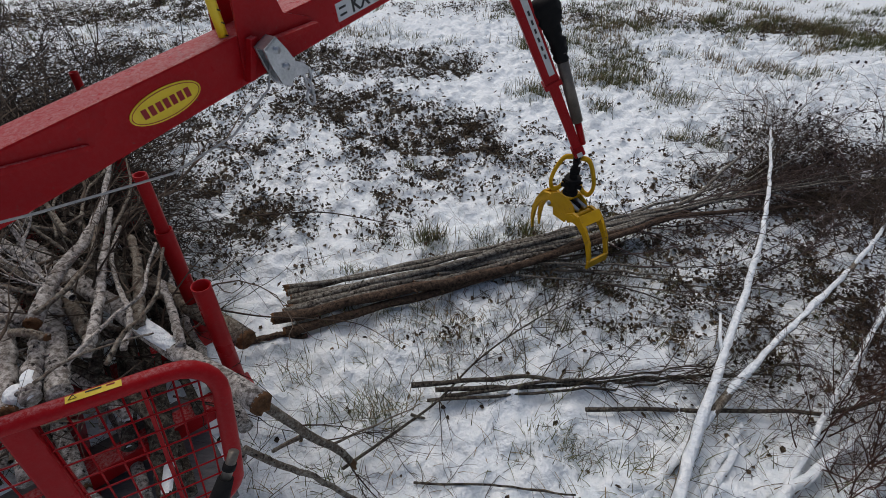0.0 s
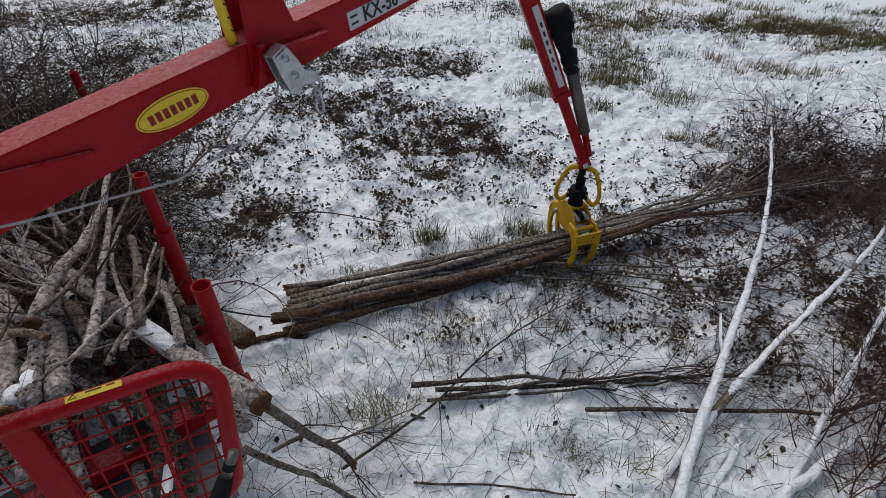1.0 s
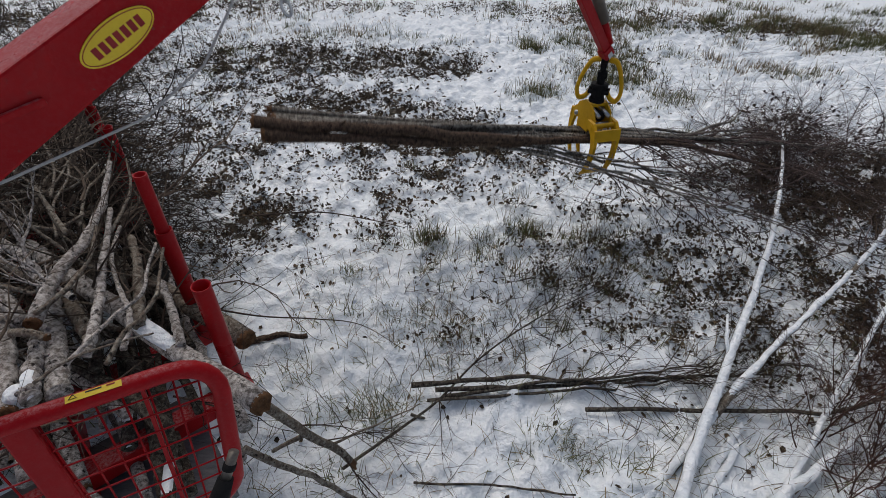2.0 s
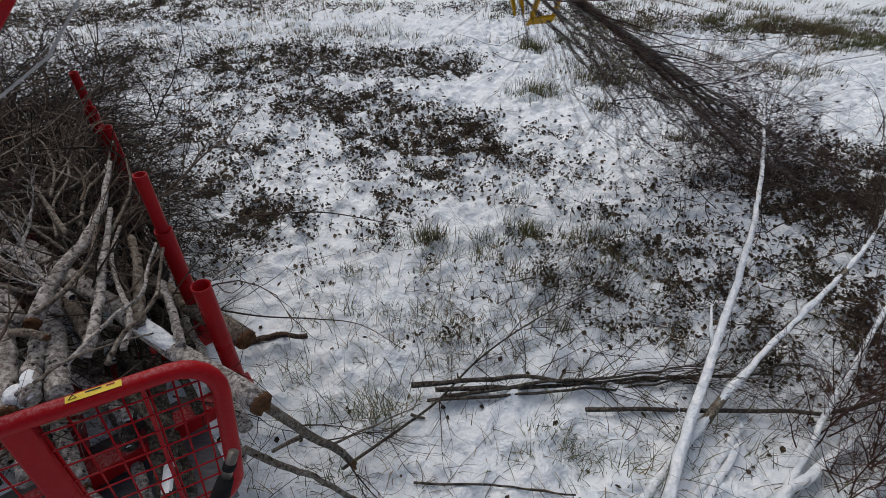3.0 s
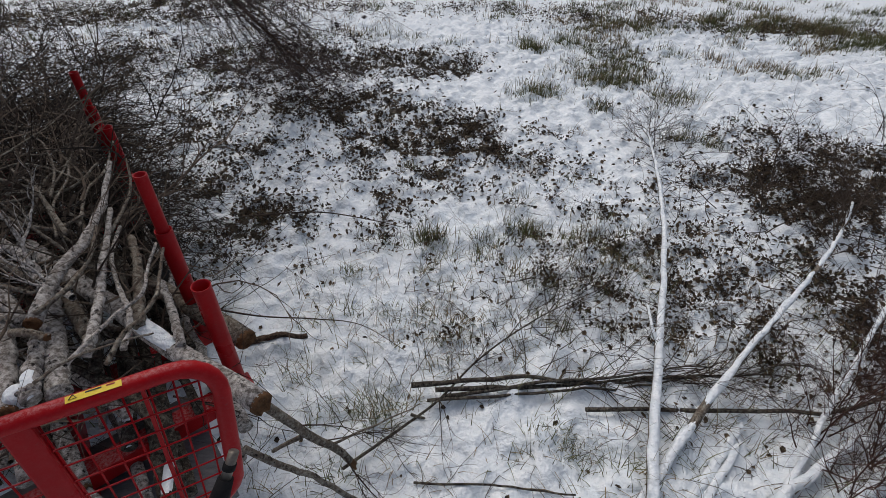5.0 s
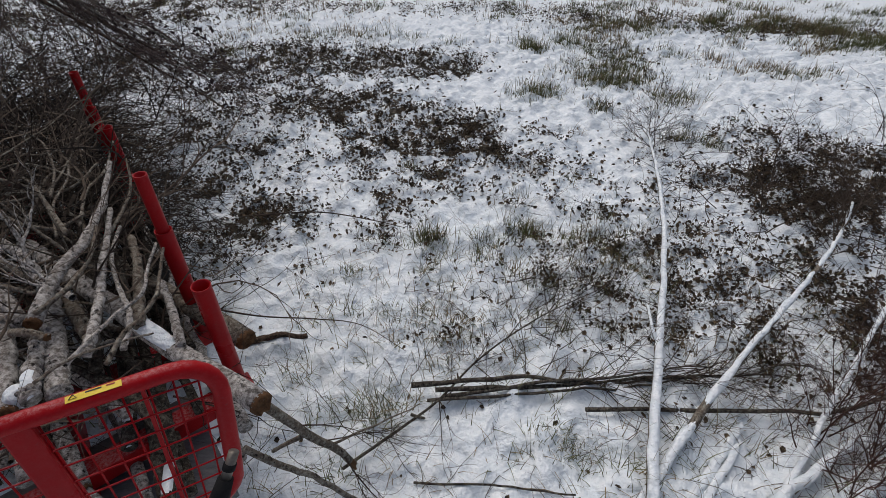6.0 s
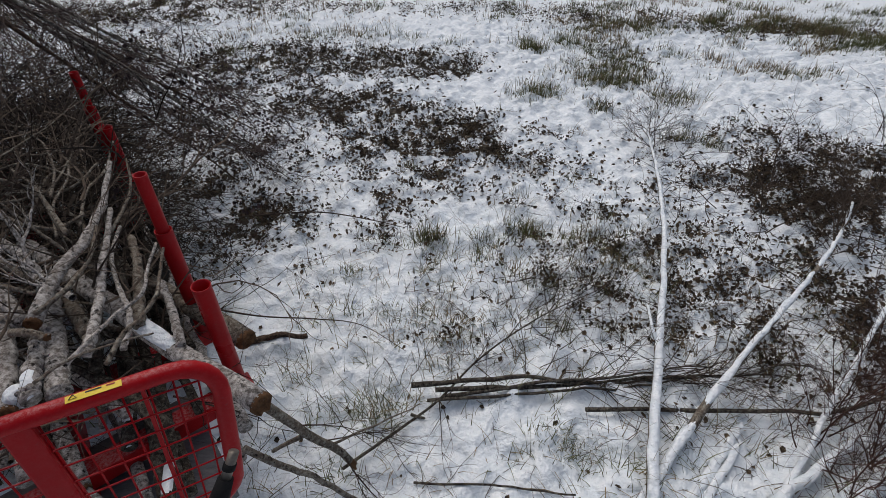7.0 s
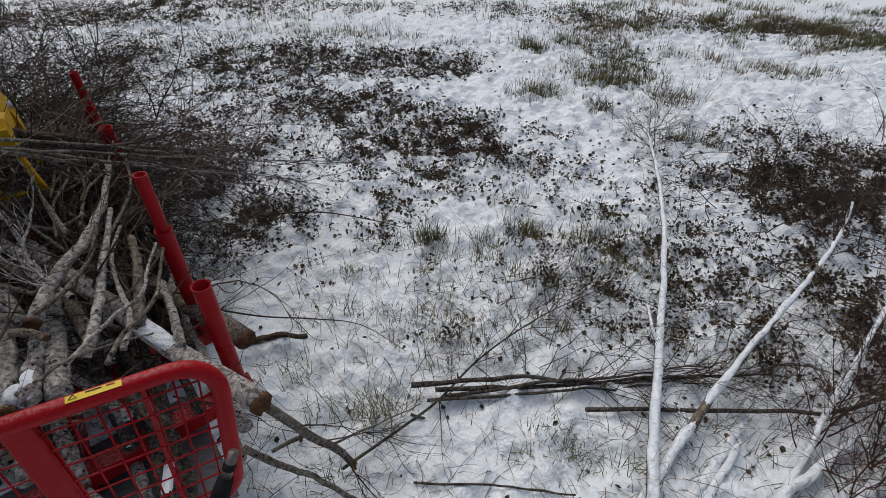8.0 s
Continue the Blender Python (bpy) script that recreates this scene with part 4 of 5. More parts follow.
        g.tube([(x, -0.139, z), (x, -0.085, z)], 0.010, 8)
        part("bolt", g, ZINC, catch)
    for k in range(3):
        g = Geo()
        c = Vector((1.098 - 0.006 * k, -0.094, -0.100 - 0.034 * k))
        flat = k % 2
        loop = [c + Vector((0.013 * math.cos(a) * (1 - flat), 0.013 * math.cos(a) * flat, 0.023 * math.sin(a))) for a in np.linspace(0, 2 * math.pi, 17)]
        g.tube(loop, 0.0045, 7, caps=False)
        part("chain_link", g, ZINC, catch)
    g = Geo()
    g.tube([(1.0, -0.10, 0.0), (0.95, -0.11, -0.07), (0.80, -0.11, -0.13), (0.62, -0.10, -0.135), (0.35, -0.09, -0.055), (0.10, -0.085, 0.035), (-0.05, -0.08, 0.09)], 0.003, 8)
    part("cord", g, CORD, boom, "grey cord slung under the boom")
    # stick: outer box with a sliding inner box, along +x
    g = Geo()
    rect_tube(g, -0.06, 0.80, 0.078, 0.088, 0.070, 0.078)
    stick = part("stick", g, RED, crane, "red box-section stick", smooth=False, bevel=0.005)
    g = Geo()
    g.box(Matrix.Translation((0.785, 0, 0)), 0.032, 0.086, 0.094)
    part("collar", g, RED, stick, smooth=False, bevel=0.004)
    g = Geo()
    g.box(Matrix.Translation((0.52, -0.0385, 0.012)), 0.42, 0.003, 0.030)
    strip = part("name_plate", g, PLATE, stick, "pale grey plate with dark marks", smooth=False)
    for k in range(6):
        g = Geo()
        g.box(Matrix.Translation((0.40 + 0.045 * k, -0.0405, 0.012)), 0.024, 0.001, 0.010)
        part("plate_mark", g, INK, strip, smooth=False)
    # inner stick: origin at its tip, reaching back along -x
    g = Geo()
    rect_tube(g, -1.0, -0.03, 0.048, 0.054, 0.045, 0.050)
    inner = part("inner_stick", g, RED, crane, smooth=False, bevel=0.004)
    g = Geo()
    g.box(Matrix.Translation((-0.015, 0, 0)), 0.06, 0.06, 0.066)
    part("tip_fork", g, RED, inner, smooth=False, bevel=0.006)
    g = Geo()
    g.box(Matrix.Translation((0.0, -0.0315, 0.0)), 0.03, 0.003, 0.03)
    part("tip_tag", g, PLATE, inner, "small white tag", smooth=False)
    # hydraulic cylinder beside the stick, in a black sleeve
    g = Geo()
    g.tube([(-0.6, -0.012, 0.088), (-0.2, -0.012, 0.053)], 0.030, 18)
    cyl = part("extension_cylinder", g, STEEL, inner, "grey-brown steel cylinder")
    g = Geo()
    g.tube([(-0.2, -0.012, 0.053), (-0.05, -0.012, 0.038)], [0.02, 0.018], 10)
    part("cylinder_eye", g, RED, cyl)
    g = Geo()
    r = random.Random(4)
    sl = [(-0.88 + 0.02 * k, -0.012, 0.096 - 0.0006 * k) for k in range(17)]
    g.tube(sl, [0.056, 0.064, 0.067, 0.068, 0.064, 0.066, 0.056, 0.044, 0.038, 0.042, 0.036, 0.039, 0.035, 0.038, 0.034, 0.036, 0.034], 9)
    for v in g.v:
        v += Vector((r.gauss(0, 0.003), r.gauss(0, 0.005), r.gauss(0, 0.005)))
    part("sleeve", g, BLACK, cyl, "crumpled black protective sleeve")
    def grow(geo):
        for v in geo.v:
            v *= SIZE

    def grow_low(geo):
        for v in geo.v:
            v *= SIZE
            v.z -= DROP

    def grow_long(geo):
        for v in geo.v:
            v *= SIZE
            v.z *= 1.36

    # grapple: origin at the stick's tip, hanging along -z; the jaws open along y
    g = Geo()
    g.tube([(0, 0, 0.01), (0, 0, -0.05)], 0.019, 12)
    g.box(Matrix.Translation((0, 0, -0.045)), 0.030, 0.052, 0.028)
    g.box(Matrix.Translation((0.003, 0, -0.078)), 0.050, 0.034, 0.026)
    g.tube([(0, 0, -0.085), (0, 0, -0.112)], 0.022, 12)
    g.tube([(0, 0, -0.112), (0, 0, -0.126)], 0.046, 18)
    g.tube([(0, 0, -0.126), (0, 0, -0.172)], 0.036, 18)
    g.tube([(0, 0, -0.172), (0, 0, -0.186)], 0.042, 18)
    for y in (-0.022, 0.022):  # hose ports
        g.tube([(-0.056, y, -0.142), (0.056, y, -0.142)], 0.010, 8)
    grow_long(g)
    rotator = part("rotator", g, BLACK, crane, "black hydraulic rotator", smooth=False, bevel=0.003)
    for s in (-1, 1):
        g = Geo()
        pts = [(s * 0.02, 0.0, -0.02), (s * 0.065, 0, -0.03), (s * 0.10, 0, -0.085), (s * 0.115, 0, -0.14), (s * 0.10, 0, -0.175), (s * 0.07, 0, -0.17), (s * 0.045, 0, -0.145)]
        g.tube(rounded(pts), 0.011, 10)
        grow_long(g)
        part("hose_loop", g, YELLOW, rotator, "yellow-wrapped hydraulic hose loop")
    g = Geo()
    for x in (-0.052, 0.044):
        g.plate([(-0.03, -0.185), (0.03, -0.185), (0.085, -0.215), (0.115, -0.27), (0.10, -0.315), (0.06, -0.30), (0.045, -0.345), (-0.045, -0.345), (-0.06, -0.30), (-0.10, -0.315), (-0.115, -0.27), (-0.085, -0.215)], "x", x, x + 0.008)
    g.box(Matrix.Translation((0, 0, -0.198)), 0.10, 0.07, 0.02)
    g.box(Matrix.Translation((0, 0, -0.335)), 0.09, 0.085, 0.016)
    grow_low(g)
    grapple = part("grapple_frame", g, YELLOW, crane, "yellow steel grapple frame", smooth=False, bevel=0.002)
    g = Geo()
    g.tube([(0, -0.075, -0.25), (0, 0.075, -0.25)], 0.026, 14)
    grow_low(g)
    part("grapple_cylinder", g, BLACK, grapple)
    for x in (-0.028, 0.028):
        g = Geo()
        g.tube([(x, -0.105, -0.235), (x, 0.02, -0.215)], 0.011, 10)
        grow_low(g)
        part("piston_rod", g, ZINC, grapple, "bright steel piston rod")
    for y in (-0.09, 0.09):
        g = Geo()
        g.tube([(-0.062, y, -0.285), (0.062, y, -0.285)], 0.013, 10)
        grow_low(g)
        part("pivot_pin", g, ZINC, grapple)

    def claw(side, tines, tip):
        """A jaw about its pivot at the origin; side: +1 or -1 along y."""
        prof = [(-0.015, 0.03), (0.045, 0.028), (0.085, -0.01), (0.100, -0.08), (0.094, -0.16), (0.066, -0.235), (0.016, -0.300), (0.046, -0.225), (0.064, -0.16), (0.064, -0.10), (0.046, -0.045), (0.02, -0.02), (-0.02, -0.02)]
        prof = [(side * a, b) for a, b in prof]
        if side < 0:
            prof.reverse()
        g = Geo()
        for x in tines:
            g.plate(prof, "x", x - 0.009, x + 0.009)
        lo, hi = min(tines) - 0.012, max(tines) + 0.012
        tilt = Euler((side * 0.15, 0, 0)).to_matrix().to_4x4()
        mid = lambda x, a, b: Matrix.Translation((x, side * a, b)) @ tilt
        # cross plates at the root and the tip, and a round stay
        g.box(mid((lo + hi) / 2, 0.086, -0.028), hi - lo, 0.012, 0.062)
        if tip:
            g.box(Matrix.Translation(((lo + hi) / 2, side * 0.034, -0.272)) @ Euler((side * -0.75, 0, 0)).to_matrix().to_4x4(), hi - lo, 0.012, 0.055)
        g.tube([(lo, side * 0.03, 0.005), (hi, side * 0.03, 0.005)], 0.014, 10)
        grow(g)
        return part("claw", g, YELLOW, grapple, "curved yellow grapple claw", smooth=False, bevel=0.0015)

    near, far = claw(-1, (-0.066, 0.066), True), claw(1, (-0.028, 0.028), False)
    near.location, far.location = (0, -0.09 * SIZE, -0.285 * SIZE - DROP), (0, 0.09 * SIZE, -0.285 * SIZE - DROP)
    return crane, boom, stick, inner, rotator, grapple, near, far


CRANE = build_crane()


# ---- low growth, litter and grass ----
def build_growth():
    rng = random.Random(21)
    leaves, sprigs, green, straw, loose = (Geo() for _ in range(5))

    def spot():
        y = 0.6 + 9.5 * rng.random() ** 1.25
        return rng.uniform(-1.25, 1.25) * (y * 0.75 + 1.3), y

    made = 0
    while made < 17000:
        x, y = spot()
        c = cover(x, y)
        if rng.random() > (0.25 if y < 2.9 and x < 1.8 else 1.0) * (c * 2.7) ** 1.7 + (0.05 * max(0.0, noise.noise(Vector((x * 1.6, y * 1.6, 41)))) if 1.6 < y < 4.6 else 0.0015 if y < 1.6 else 0.005):
            continue
        made += 1
        big = 0.8 + 0.1 * min(y, 5)
        leaves.leaf(on_ground(x, y, rng.uniform(0.0, 0.016)), rng.uniform(0.018, 0.046) * big, rng.uniform(0.014, 0.034) * big, rng.uniform(0, 6.3), rng.gauss(-0.05, 0.3), rng.gauss(0, 0.35))
    made = 0
    while made < 4200:
        x, y = spot()
        if rng.random() > cover(x, y) * 2.6 - 0.2:
            continue
        made += 1
        p = on_ground(x, y, -0.01)
        twigs(sprigs, p, (rng.gauss(0, 0.6), rng.gauss(0, 0.6), 0.8), rng.uniform(0.05, 0.14), 0.0016 + 0.0003 * y, rng, 1, 0.6, 0.0, 3)
        for _ in range(5):
            q = p + Vector((rng.gauss(0, 0.03), rng.gauss(0, 0.03), rng.uniform(0.02, 0.09)))
            leaves.leaf(q, rng.uniform(0.018, 0.036), 0.018, rng.uniform(0, 6.3), rng.gauss(0, 0.7), rng.gauss(0, 0.7))
    # fine twigs that lie about
    for _ in range(800):
        x, y = spot()
        if y < 7 and rng.random() < 0.25 + 2 * cover(x, y):
            a = rng.uniform(0, 6.3)
            twigs(loose, on_ground(x, y, 0.01), (math.cos(a), math.sin(a), 0.06), rng.uniform(0.12, 0.45), 0.0022, rng, 1, 0.5, -0.01, 3, 0.2)

    for _ in range(95):
        x, y, a = rng.gauss(0.75, 0.5), rng.uniform(1.35, 2.15), rng.gauss(0.2, 0.9)
        twigs(loose, on_ground(x, y, 0.012), (math.cos(a), math.sin(a), 0.05), rng.uniform(0.25, 0.7), 0.0026, rng, 1, 0.45, -0.008, 3, 0.14)
    for _ in range(110):
        x, y, a = rng.uniform(-0.6, 2.7), rng.uniform(0.7, 2.1), rng.uniform(0, 6.3)
        twigs(loose, on_ground(x, y, 0.008), (math.cos(a), math.sin(a), 0.05), rng.uniform(0.08, 0.4), 0.0017, rng, 1, 0.5, -0.01, 3, 0.2)

    def tuft(x, y, blades, size, spread, geo, lean=0.55):
        for _ in range(blades):
            px, py = rng.gauss(x, spread), rng.gauss(y, spread * 0.8)
            geo.blade(on_ground(px, py, -0.01), rng.uniform(0, 6.3), abs(rng.gauss(0, lean)), size * rng.uniform(0.5, 1.15), 0.0019 + 0.0004 * y, rng.uniform(0.1, 0.5))

    for x, y, n, s, w in ((-0.10, 2.55, 130, 0.20, 0.06), (0.62, 2.7, 130, 0.20, 0.07), (0.35, 2.45, 60, 0.16, 0.12), (-0.62, 2.2, 40, 0.10, 0.05), (1.15, 2.6, 120, 0.16, 0.14), (1.1, 2.3, 70, 0.13, 0.20), (0.5, 2.1, 120, 0.12, 0.2),
                          (-0.32, 1.22, 70, 0.20, 0.06), (-0.35, 1.30, 50, 0.18, 0.08), (-0.75, 1.45, 30, 0.14, 0.08), (0.62, 1.03, 110, 0.09, 0.06), (0.5, 1.10, 60, 0.08, 0.08), (0.12, 1.68, 80, 0.10, 0.12),
                          (1.3, 7.0, 260, 0.20, 0.12), (1.11, 5.30, 320, 0.18, 0.16), (1.92, 5.85, 360, 0.17, 0.20), (2.3, 5.75, 200, 0.17, 0.15), (2.7, 5.2, 240, 0.16, 0.18), (1.74, 4.9, 90, 0.17, 0.07), (2.35, 4.2, 130, 0.14, 0.10), (2.62, 4.05, 90, 0.13, 0.10), (-0.3, 3.65, 60, 0.10, 0.06), (0.6, 3.1, 50, 0.14, 0.1), (1.0, 3.3, 30, 0.12, 0.1)):
        tuft(x, y, n, s, w, green)
        tuft(x, y, n // 3, s, w, straw)
    for bx, by, wx, wy, n, blades in ((2.8, 7.9, 0.6, 0.35, 22, 150), (2.35, 6.4, 0.22, 0.7, 24, 130), (4.2, 8.3, 0.8, 0.3, 26, 150), (5.7, 8.2, 0.6, 0.4, 34, 170), (6.2, 7.2, 0.35, 0.3, 22, 190),
                                       (4.5, 6.1, 0.4, 0.25, 14, 110), (3.3, 6.6, 0.4, 0.25, 7, 80), (8.2, 8.7, 0.9, 0.6, 26, 150), (2.8, 9.4, 1.2, 0.4, 26, 130), (7.0, 6.2, 0.5, 0.4, 12, 120), (-1.6, 7.6, 0.8, 0.3, 12, 90), (-3.0, 6.2, 0.4, 0.5, 9, 70)):
        for _ in range(n):  # rushy bands far out
            tuft(rng.gauss(bx, wx), rng.gauss(by, wy), int(blades * rng.uniform(0.25, 0.8)), 0.15, 0.13, green if rng.random() < 0.65 else straw, 0.65)
    for _ in range(220):
        x, y = rng.uniform(-12, 12), rng.uniform(7, 16)
        tuft(x, y, 40, 0.16, 0.10, green if rng.random() < 0.5 else straw, 0.5)
    for _ in range(170):
        tuft(rng.uniform(-10, -2), rng.uniform(6.5, 12), 30, 0.11, 0.16, straw if rng.random() < 0.55 else green, 0.9)
    for _ in range(95):
        tuft(rng.gauss(0.85, 0.5), rng.gauss(2.35, 0.24), 17, 0.085, 0.05, straw if rng.random() < 0.45 else green, 0.9)
    for _ in range(40):
        tuft(rng.gauss(0.1, 0.35), rng.gauss(1.75, 0.12), 16, 0.08, 0.04, straw if rng.random() < 0.6 else green, 0.9)
    for _ in range(280):
        tuft(rng.uniform(-11, 12), rng.uniform(6.5, 15), 22, 0.10, 0.14, straw if rng.random() < 0.4 else green, 0.8)
    for _ in range(240):
        tuft(rng.uniform(-0.9, 2.6), rng.uniform(0.72, 2.6), rng.randrange(4, 18), 0.17, 0.06, straw if rng.random() < 0.4 else green, 0.9)
    for _ in range(190):
        x, y = spot()
        tuft(x, y, rng.randrange(5, 22), 0.13, 0.06, straw if rng.random() < 0.4 else green, 0.7)
    stuff("leaf_litter", leaves, LEAF, "dark dead leaves scattered over the snow", "leaves")
    stuff("low_shrubs", sprigs, TWIG, "low dark bilberry sprigs poking through snow", "shrubs")
    stuff("loose_twigs", loose, TWIG, "fine dark twigs lying on the snow", "twigs")
    stuff("green_grass", green, GRASS, "green grass tufts standing out of the snow", "grass")
    stuff("withered_grass", straw, STRAW, "pale withered grass blades in the snow", "grass")


build_growth()


def build_saplings():
    """Bare brush at the clearing's edge and thin saplings near the camera."""
    rng = random.Random(31)
    for x, y in ((1.95, 0.95), (2.15, 1.15), (2.3, 0.9), (2.45, 1.35), (1.75, 0.82), (2.6, 1.1), (1.85, 1.1), (2.05, 0.8), (2.25, 1.4), (2.0, 1.25), (1.65, 0.7), (2.4, 1.6), (1.7, 1.0), (1.9, 0.72), (2.1, 1.0), (1.6, 0.62), (2.3, 1.2)):
        ob = thing("bare_sapling", "thin reddish-brown bare sapling in the snow", "sapling", "saplings by the logs")
        g = Geo()
        for _ in range(4):
            twigs(g, on_ground(x + rng.gauss(0, 0.04), y + rng.gauss(0, 0.04), -0.02), (rng.gauss(0, 0.3), rng.gauss(0, 0.3), 1), rng.uniform(0.3, 0.55), 0.0038, rng, 2, 0.55, 0.02)
        part("stem", g, SAPLING, ob)
    g = Geo()
    for _ in range(240):
        x, y = rng.gauss(3.0, 0.7), rng.gauss(2.9, 0.65)
        if x < 1.6 or y < 0.9:
            continue
        a = rng.gauss(0.5, 0.9)
        twigs(g, on_ground(x, y, rng.uniform(0.0, 0.08)), (math.cos(a), math.sin(a), rng.uniform(-0.02, 0.25)), rng.uniform(0.25, 0.7), rng.uniform(0.0025, 0.005), rng, 1, 0.5, -0.01, 4, 0.15)
    for _ in range(80):
        x, y, a = rng.gauss(-4.4, 0.8), rng.gauss(5.9, 0.6), rng.gauss(2.6, 0.8)
        twigs(g, on_ground(x, y, rng.uniform(0.0, 0.15)), (math.cos(a), math.sin(a), rng.uniform(-0.05, 0.3)), rng.uniform(0.3, 0.9), rng.uniform(0.003, 0.006), rng, 1, 0.5, -0.01, 4, 0.15)
    stuff("cut_brush", g, TWIG, "cut bare brush strewn over the snow", "brushwood")


build_saplings()


# ---- what moves ----
def aim(p, q, roll=0.0):
    """A pose at p whose x axis points to q, with z upwards."""
    p, q = Vector(p), Vector(q)
    x = (q - p).normalized()
    y = Vector((0, 0, 1)).cross(x).normalized()
    return Matrix.Translation(p) @ Matrix((x, y, x.cross(y))).transposed().to_4x4() @ Matrix.Rotation(radians(roll), 4, "X")


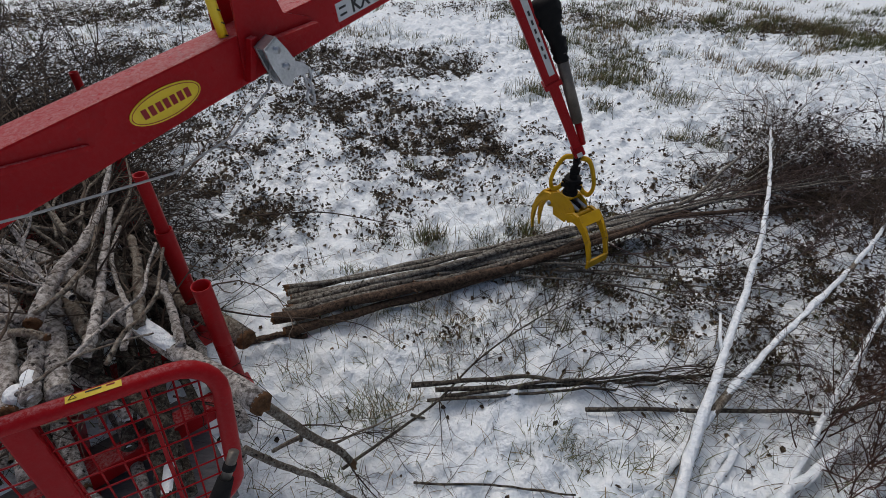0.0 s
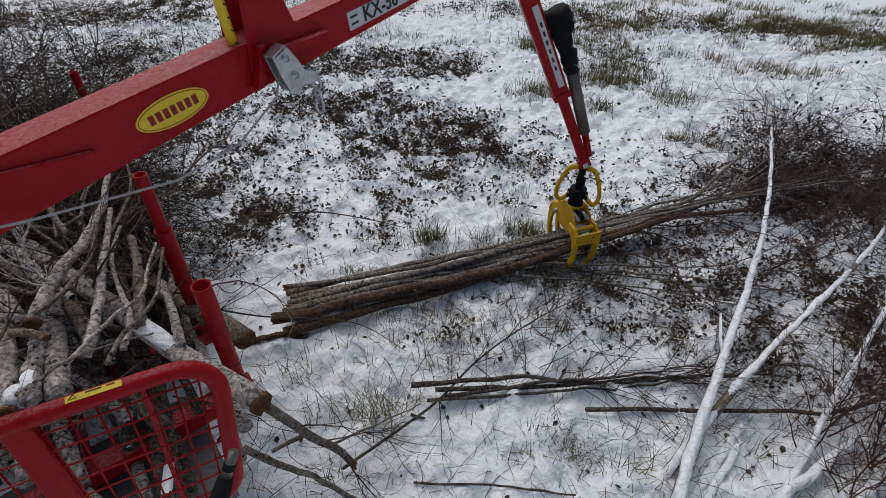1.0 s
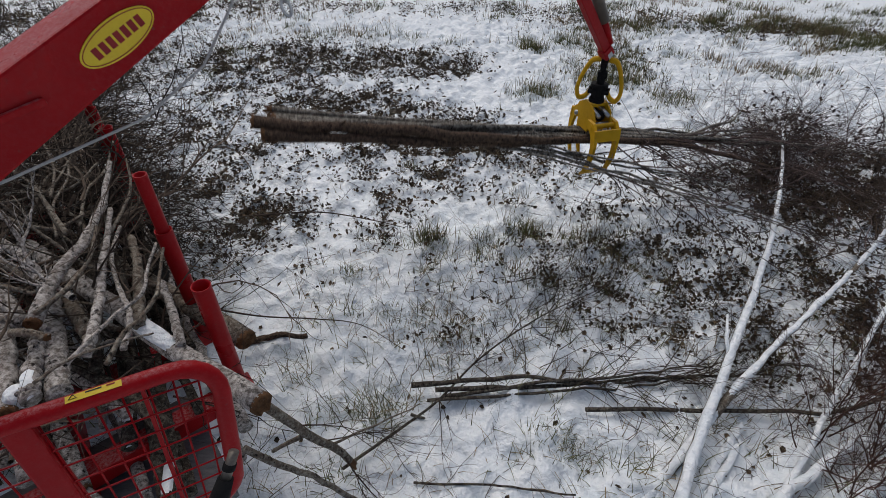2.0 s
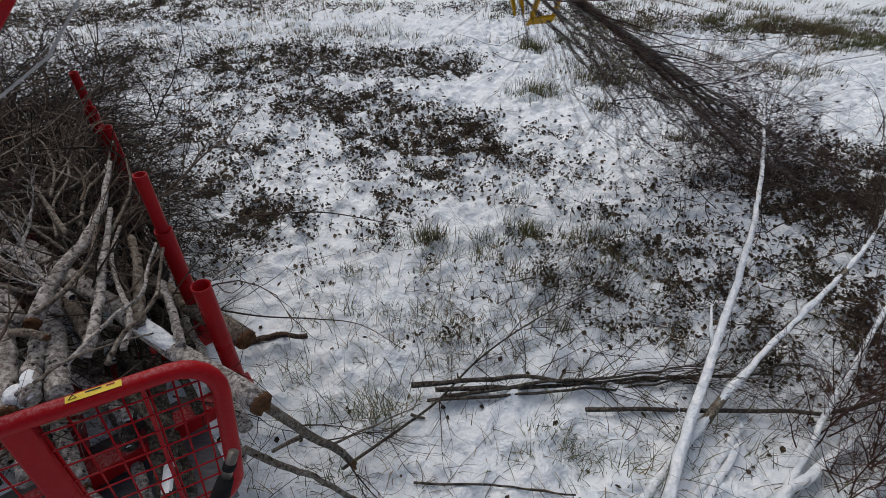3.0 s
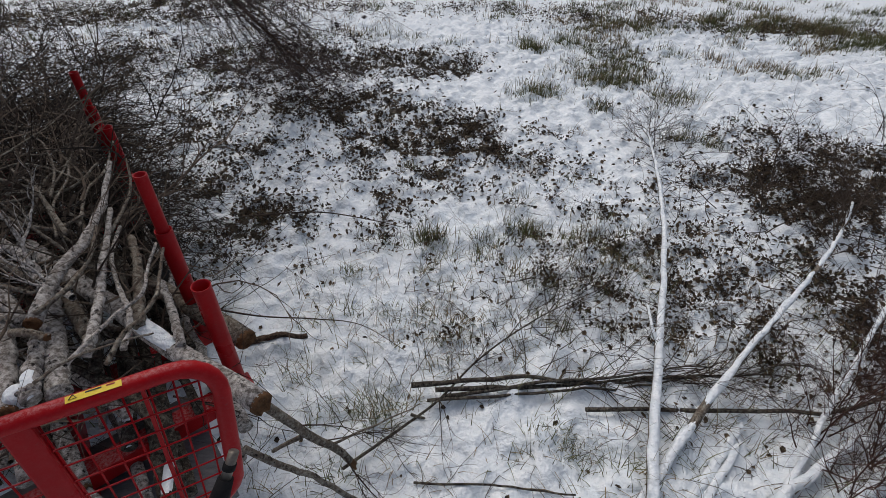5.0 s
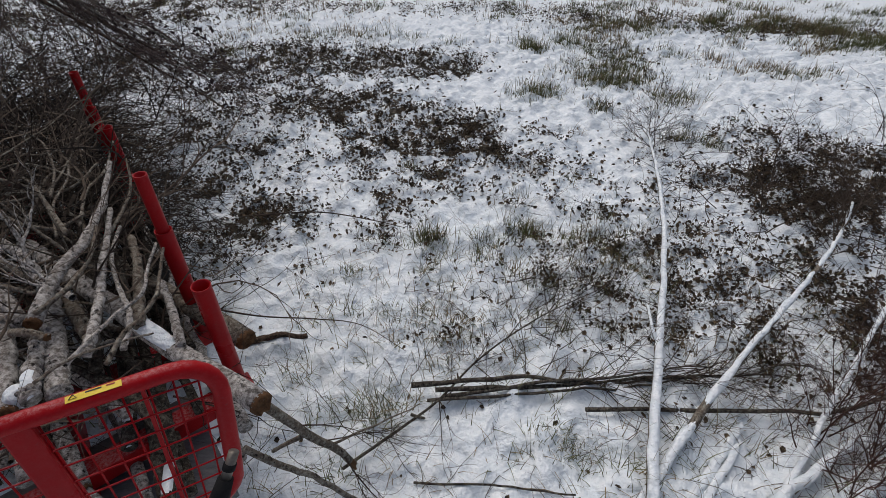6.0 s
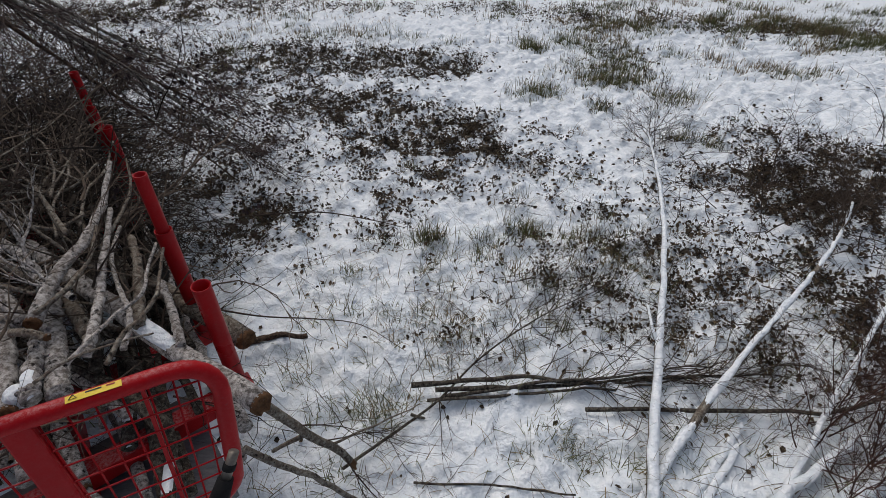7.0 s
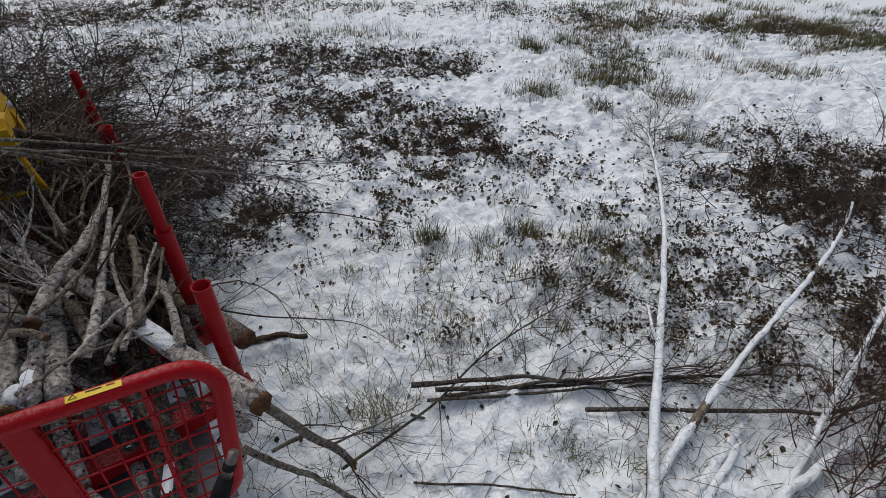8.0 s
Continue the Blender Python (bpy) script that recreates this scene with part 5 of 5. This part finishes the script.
def motions():
    crane, boom, stick, inner, rotator, grapple, near, far = CRANE
    # time, boom azimuth and lift, stick tip, grapple yaw
    arm = [(0.0, 35.3, 8.8, (0.794, 2.42, 0.796), 32), (0.5, 37.3, 6.5, (0.848, 2.373, 0.741), 24), (1.0, 37.3, 7.95, (0.828, 2.38, 0.748), 18),
           (1.5, 37.4, 13.9, (0.865, 2.507, 0.915), 12), (1.7, 38.4, 17.9, (0.934, 2.609, 1.066), 12), (2.3, 29.0, 25.2, (0.95, 2.9, 1.45), 18), (2.8, 14.8, 29.8, (0.77, 3.083, 1.94), 24),
           (3.5, 3.0, 33.5, (-0.15, 3.19, 2.19), 15)]
    # stems: grip and a point of the crown
    hold = [(0.0, (0.95, 2.44, 0.14), (2.66, 2.99, 0.20)), (1.0, (0.95, 2.44, 0.14), (2.66, 2.99, 0.20)), (1.5, (0.94, 2.48, 0.38), (2.80, 2.73, 0.48)), (1.7, (0.95, 2.60, 0.50), (2.85, 3.00, 0.46)),
            (2.3, (0.95, 2.85, 0.95), (2.95, 3.60, 0.20)), (2.8, (0.74, 2.95, 1.45), (3.17, 3.42, 0.15)), (3.0, (0.38, 3.03, 1.70), (3.03, 3.42, 0.15)), (3.5, (-0.10, 3.19, 1.69), (2.65, 3.51, 0.15)), (4.0, (-0.66, 3.48, 1.73), (2.03, 4.60, 0.17)),
            (4.5, (-1.64, 3.41, 2.09), (0.30, 5.29, 0.19)), (4.7, (-1.77, 3.31, 2.17), (-0.43, 5.56, 0.16)), (5.3, (-2.85, 3.19, 2.39), (-2.06, 4.78, 0.63)),
            (5.8, (-3.59, 2.71, 2.57), (-2.33, 4.13, 0.94)), (6.2, (-3.52, 2.48, 2.56), (-2.10, 3.73, 0.93)), (6.5, (-3.53, 2.59, 2.59), (-1.89, 3.23, 0.81)),
            (7.0, (-3.44, 2.46, 2.58), (-1.79, 3.11, 0.82)), (7.5, (-3.52, 2.09, 2.36), (-1.79, 3.21, 0.94)), (7.7, (-2.85, 2.12, 1.78), (-1.66, 3.3, 0.85)),
            (7.8, (-2.24, 2.24, 1.42), (-2.39, 4.37, 0.33)), (7.9, (-2.00, 1.98, 1.34), (-2.10, 3.95, 0.26)), (7.96, (-1.89, 1.81, 1.21), (-1.95, 3.62, 0.16)), (8.0, (-1.88, 1.79, 1.19), (-1.93, 3.57, 0.15))]
    for t, grip, crown in hold[8:]:  # the elbow bends so that the grapple hangs over the stems
        tip = Vector(grip) + Vector((0.01, 0, 0.50))
        d = tip - BASE
        reach = math.hypot(d.x, d.y)
        fold = math.acos(max(-1.0, min(1.0, (BOOM ** 2 + d.length_squared - 1.6 ** 2) / (2 * BOOM * d.length))))
        arm.append((t, math.degrees(math.atan2(d.x, d.y)), math.degrees(math.atan2(d.z, reach) + fold), tuple(tip), 30))
    rows = {k: [] for k in ("boom", "stick", "inner", "rotator", "grapple")}
    for t, az, el, tip, yaw in arm:
        a, e = radians(az), radians(el)
        elbow = BASE + BOOM * Vector((math.sin(a) * math.cos(e), math.cos(a) * math.cos(e), math.sin(e)))
        rows["boom"].append((t, aim(BASE, elbow)))
        rows["stick"].append((t, aim(elbow, tip)))
        rows["inner"].append((t, Matrix.Translation(tip) @ aim((0, 0, 0), Vector(tip) - elbow)))
        rows["rotator"].append((t, pose(*tip, 0, 0, -20)))
        rows["grapple"].append((t, pose(*tip, 0, 0, yaw)))
    for ob, key in ((boom, "boom"), (stick, "stick"), (inner, "inner"), (rotator, "rotator"), (grapple, "grapple")):
        walk(ob, rows[key])
    for ob, side in ((near, -1), (far, 1)):
        jaw = [(0.0, 38 if side < 0 else 22), (0.4, 30 if side < 0 else 20), (0.7, 8), (1.0, 0), (8.0, 0)]
        walk(ob, [(t, pose(0, side * 0.09 * SIZE, -0.285 * SIZE - DROP, side * a)) for t, a in jaw])
    for ob, off, yaw, pitch, roll in STEMS:
        walk(ob, [(t, aim(g, c) @ Matrix.Translation(off) @ pose(0, 0, 0, 0, pitch, yaw) @ Matrix.Rotation(radians(roll), 4, "X")) for t, g, c in hold])
    walk(TRUNK, [(t, aim(a, b)) for t, a, b in (
        (0.0, (0.94, 0.74, 0.08), (2.716, 3.39, 0.30)), (1.0, (0.94, 0.74, 0.08), (2.73, 3.40, 0.30)), (1.7, (0.95, 0.74, 0.08), (2.88, 3.48, 0.30)), (2.8, (0.92, 0.74, 0.08), (2.87, 3.62, 0.49)),
        (3.0, (0.90, 0.74, 0.08), (2.77, 3.68, 0.50)), (3.5, (0.87, 0.74, 0.08), (2.43, 3.86, 0.47)), (4.0, (0.86, 0.74, 0.08), (2.16, 3.782, 0.14)), (4.5, (0.85, 0.74, 0.08), (1.968, 3.892, 0.12)), (8.0, (0.85, 0.74, 0.08), (1.968, 3.892, 0.12)))])
    walk(LIMB, [(t, aim(a, b)) for t, a, b in (
        (0.0, (1.04, 0.95, 0.06), (2.68, 2.308, 0.25)), (1.7, (1.05, 0.95, 0.06), (2.71, 2.32, 0.25)), (2.8, (1.02, 0.93, 0.06), (2.96, 2.5, 0.25)), (3.0, (1.0, 0.92, 0.06), (2.948, 2.555, 0.25)),
        (3.5, (0.96, 0.88, 0.06), (3.078, 2.913, 0.25)), (4.0, (0.94, 0.88, 0.06), (3.078, 2.913, 0.25)), (8.0, (0.94, 0.88, 0.06), (3.078, 2.913, 0.25)))])


motions()
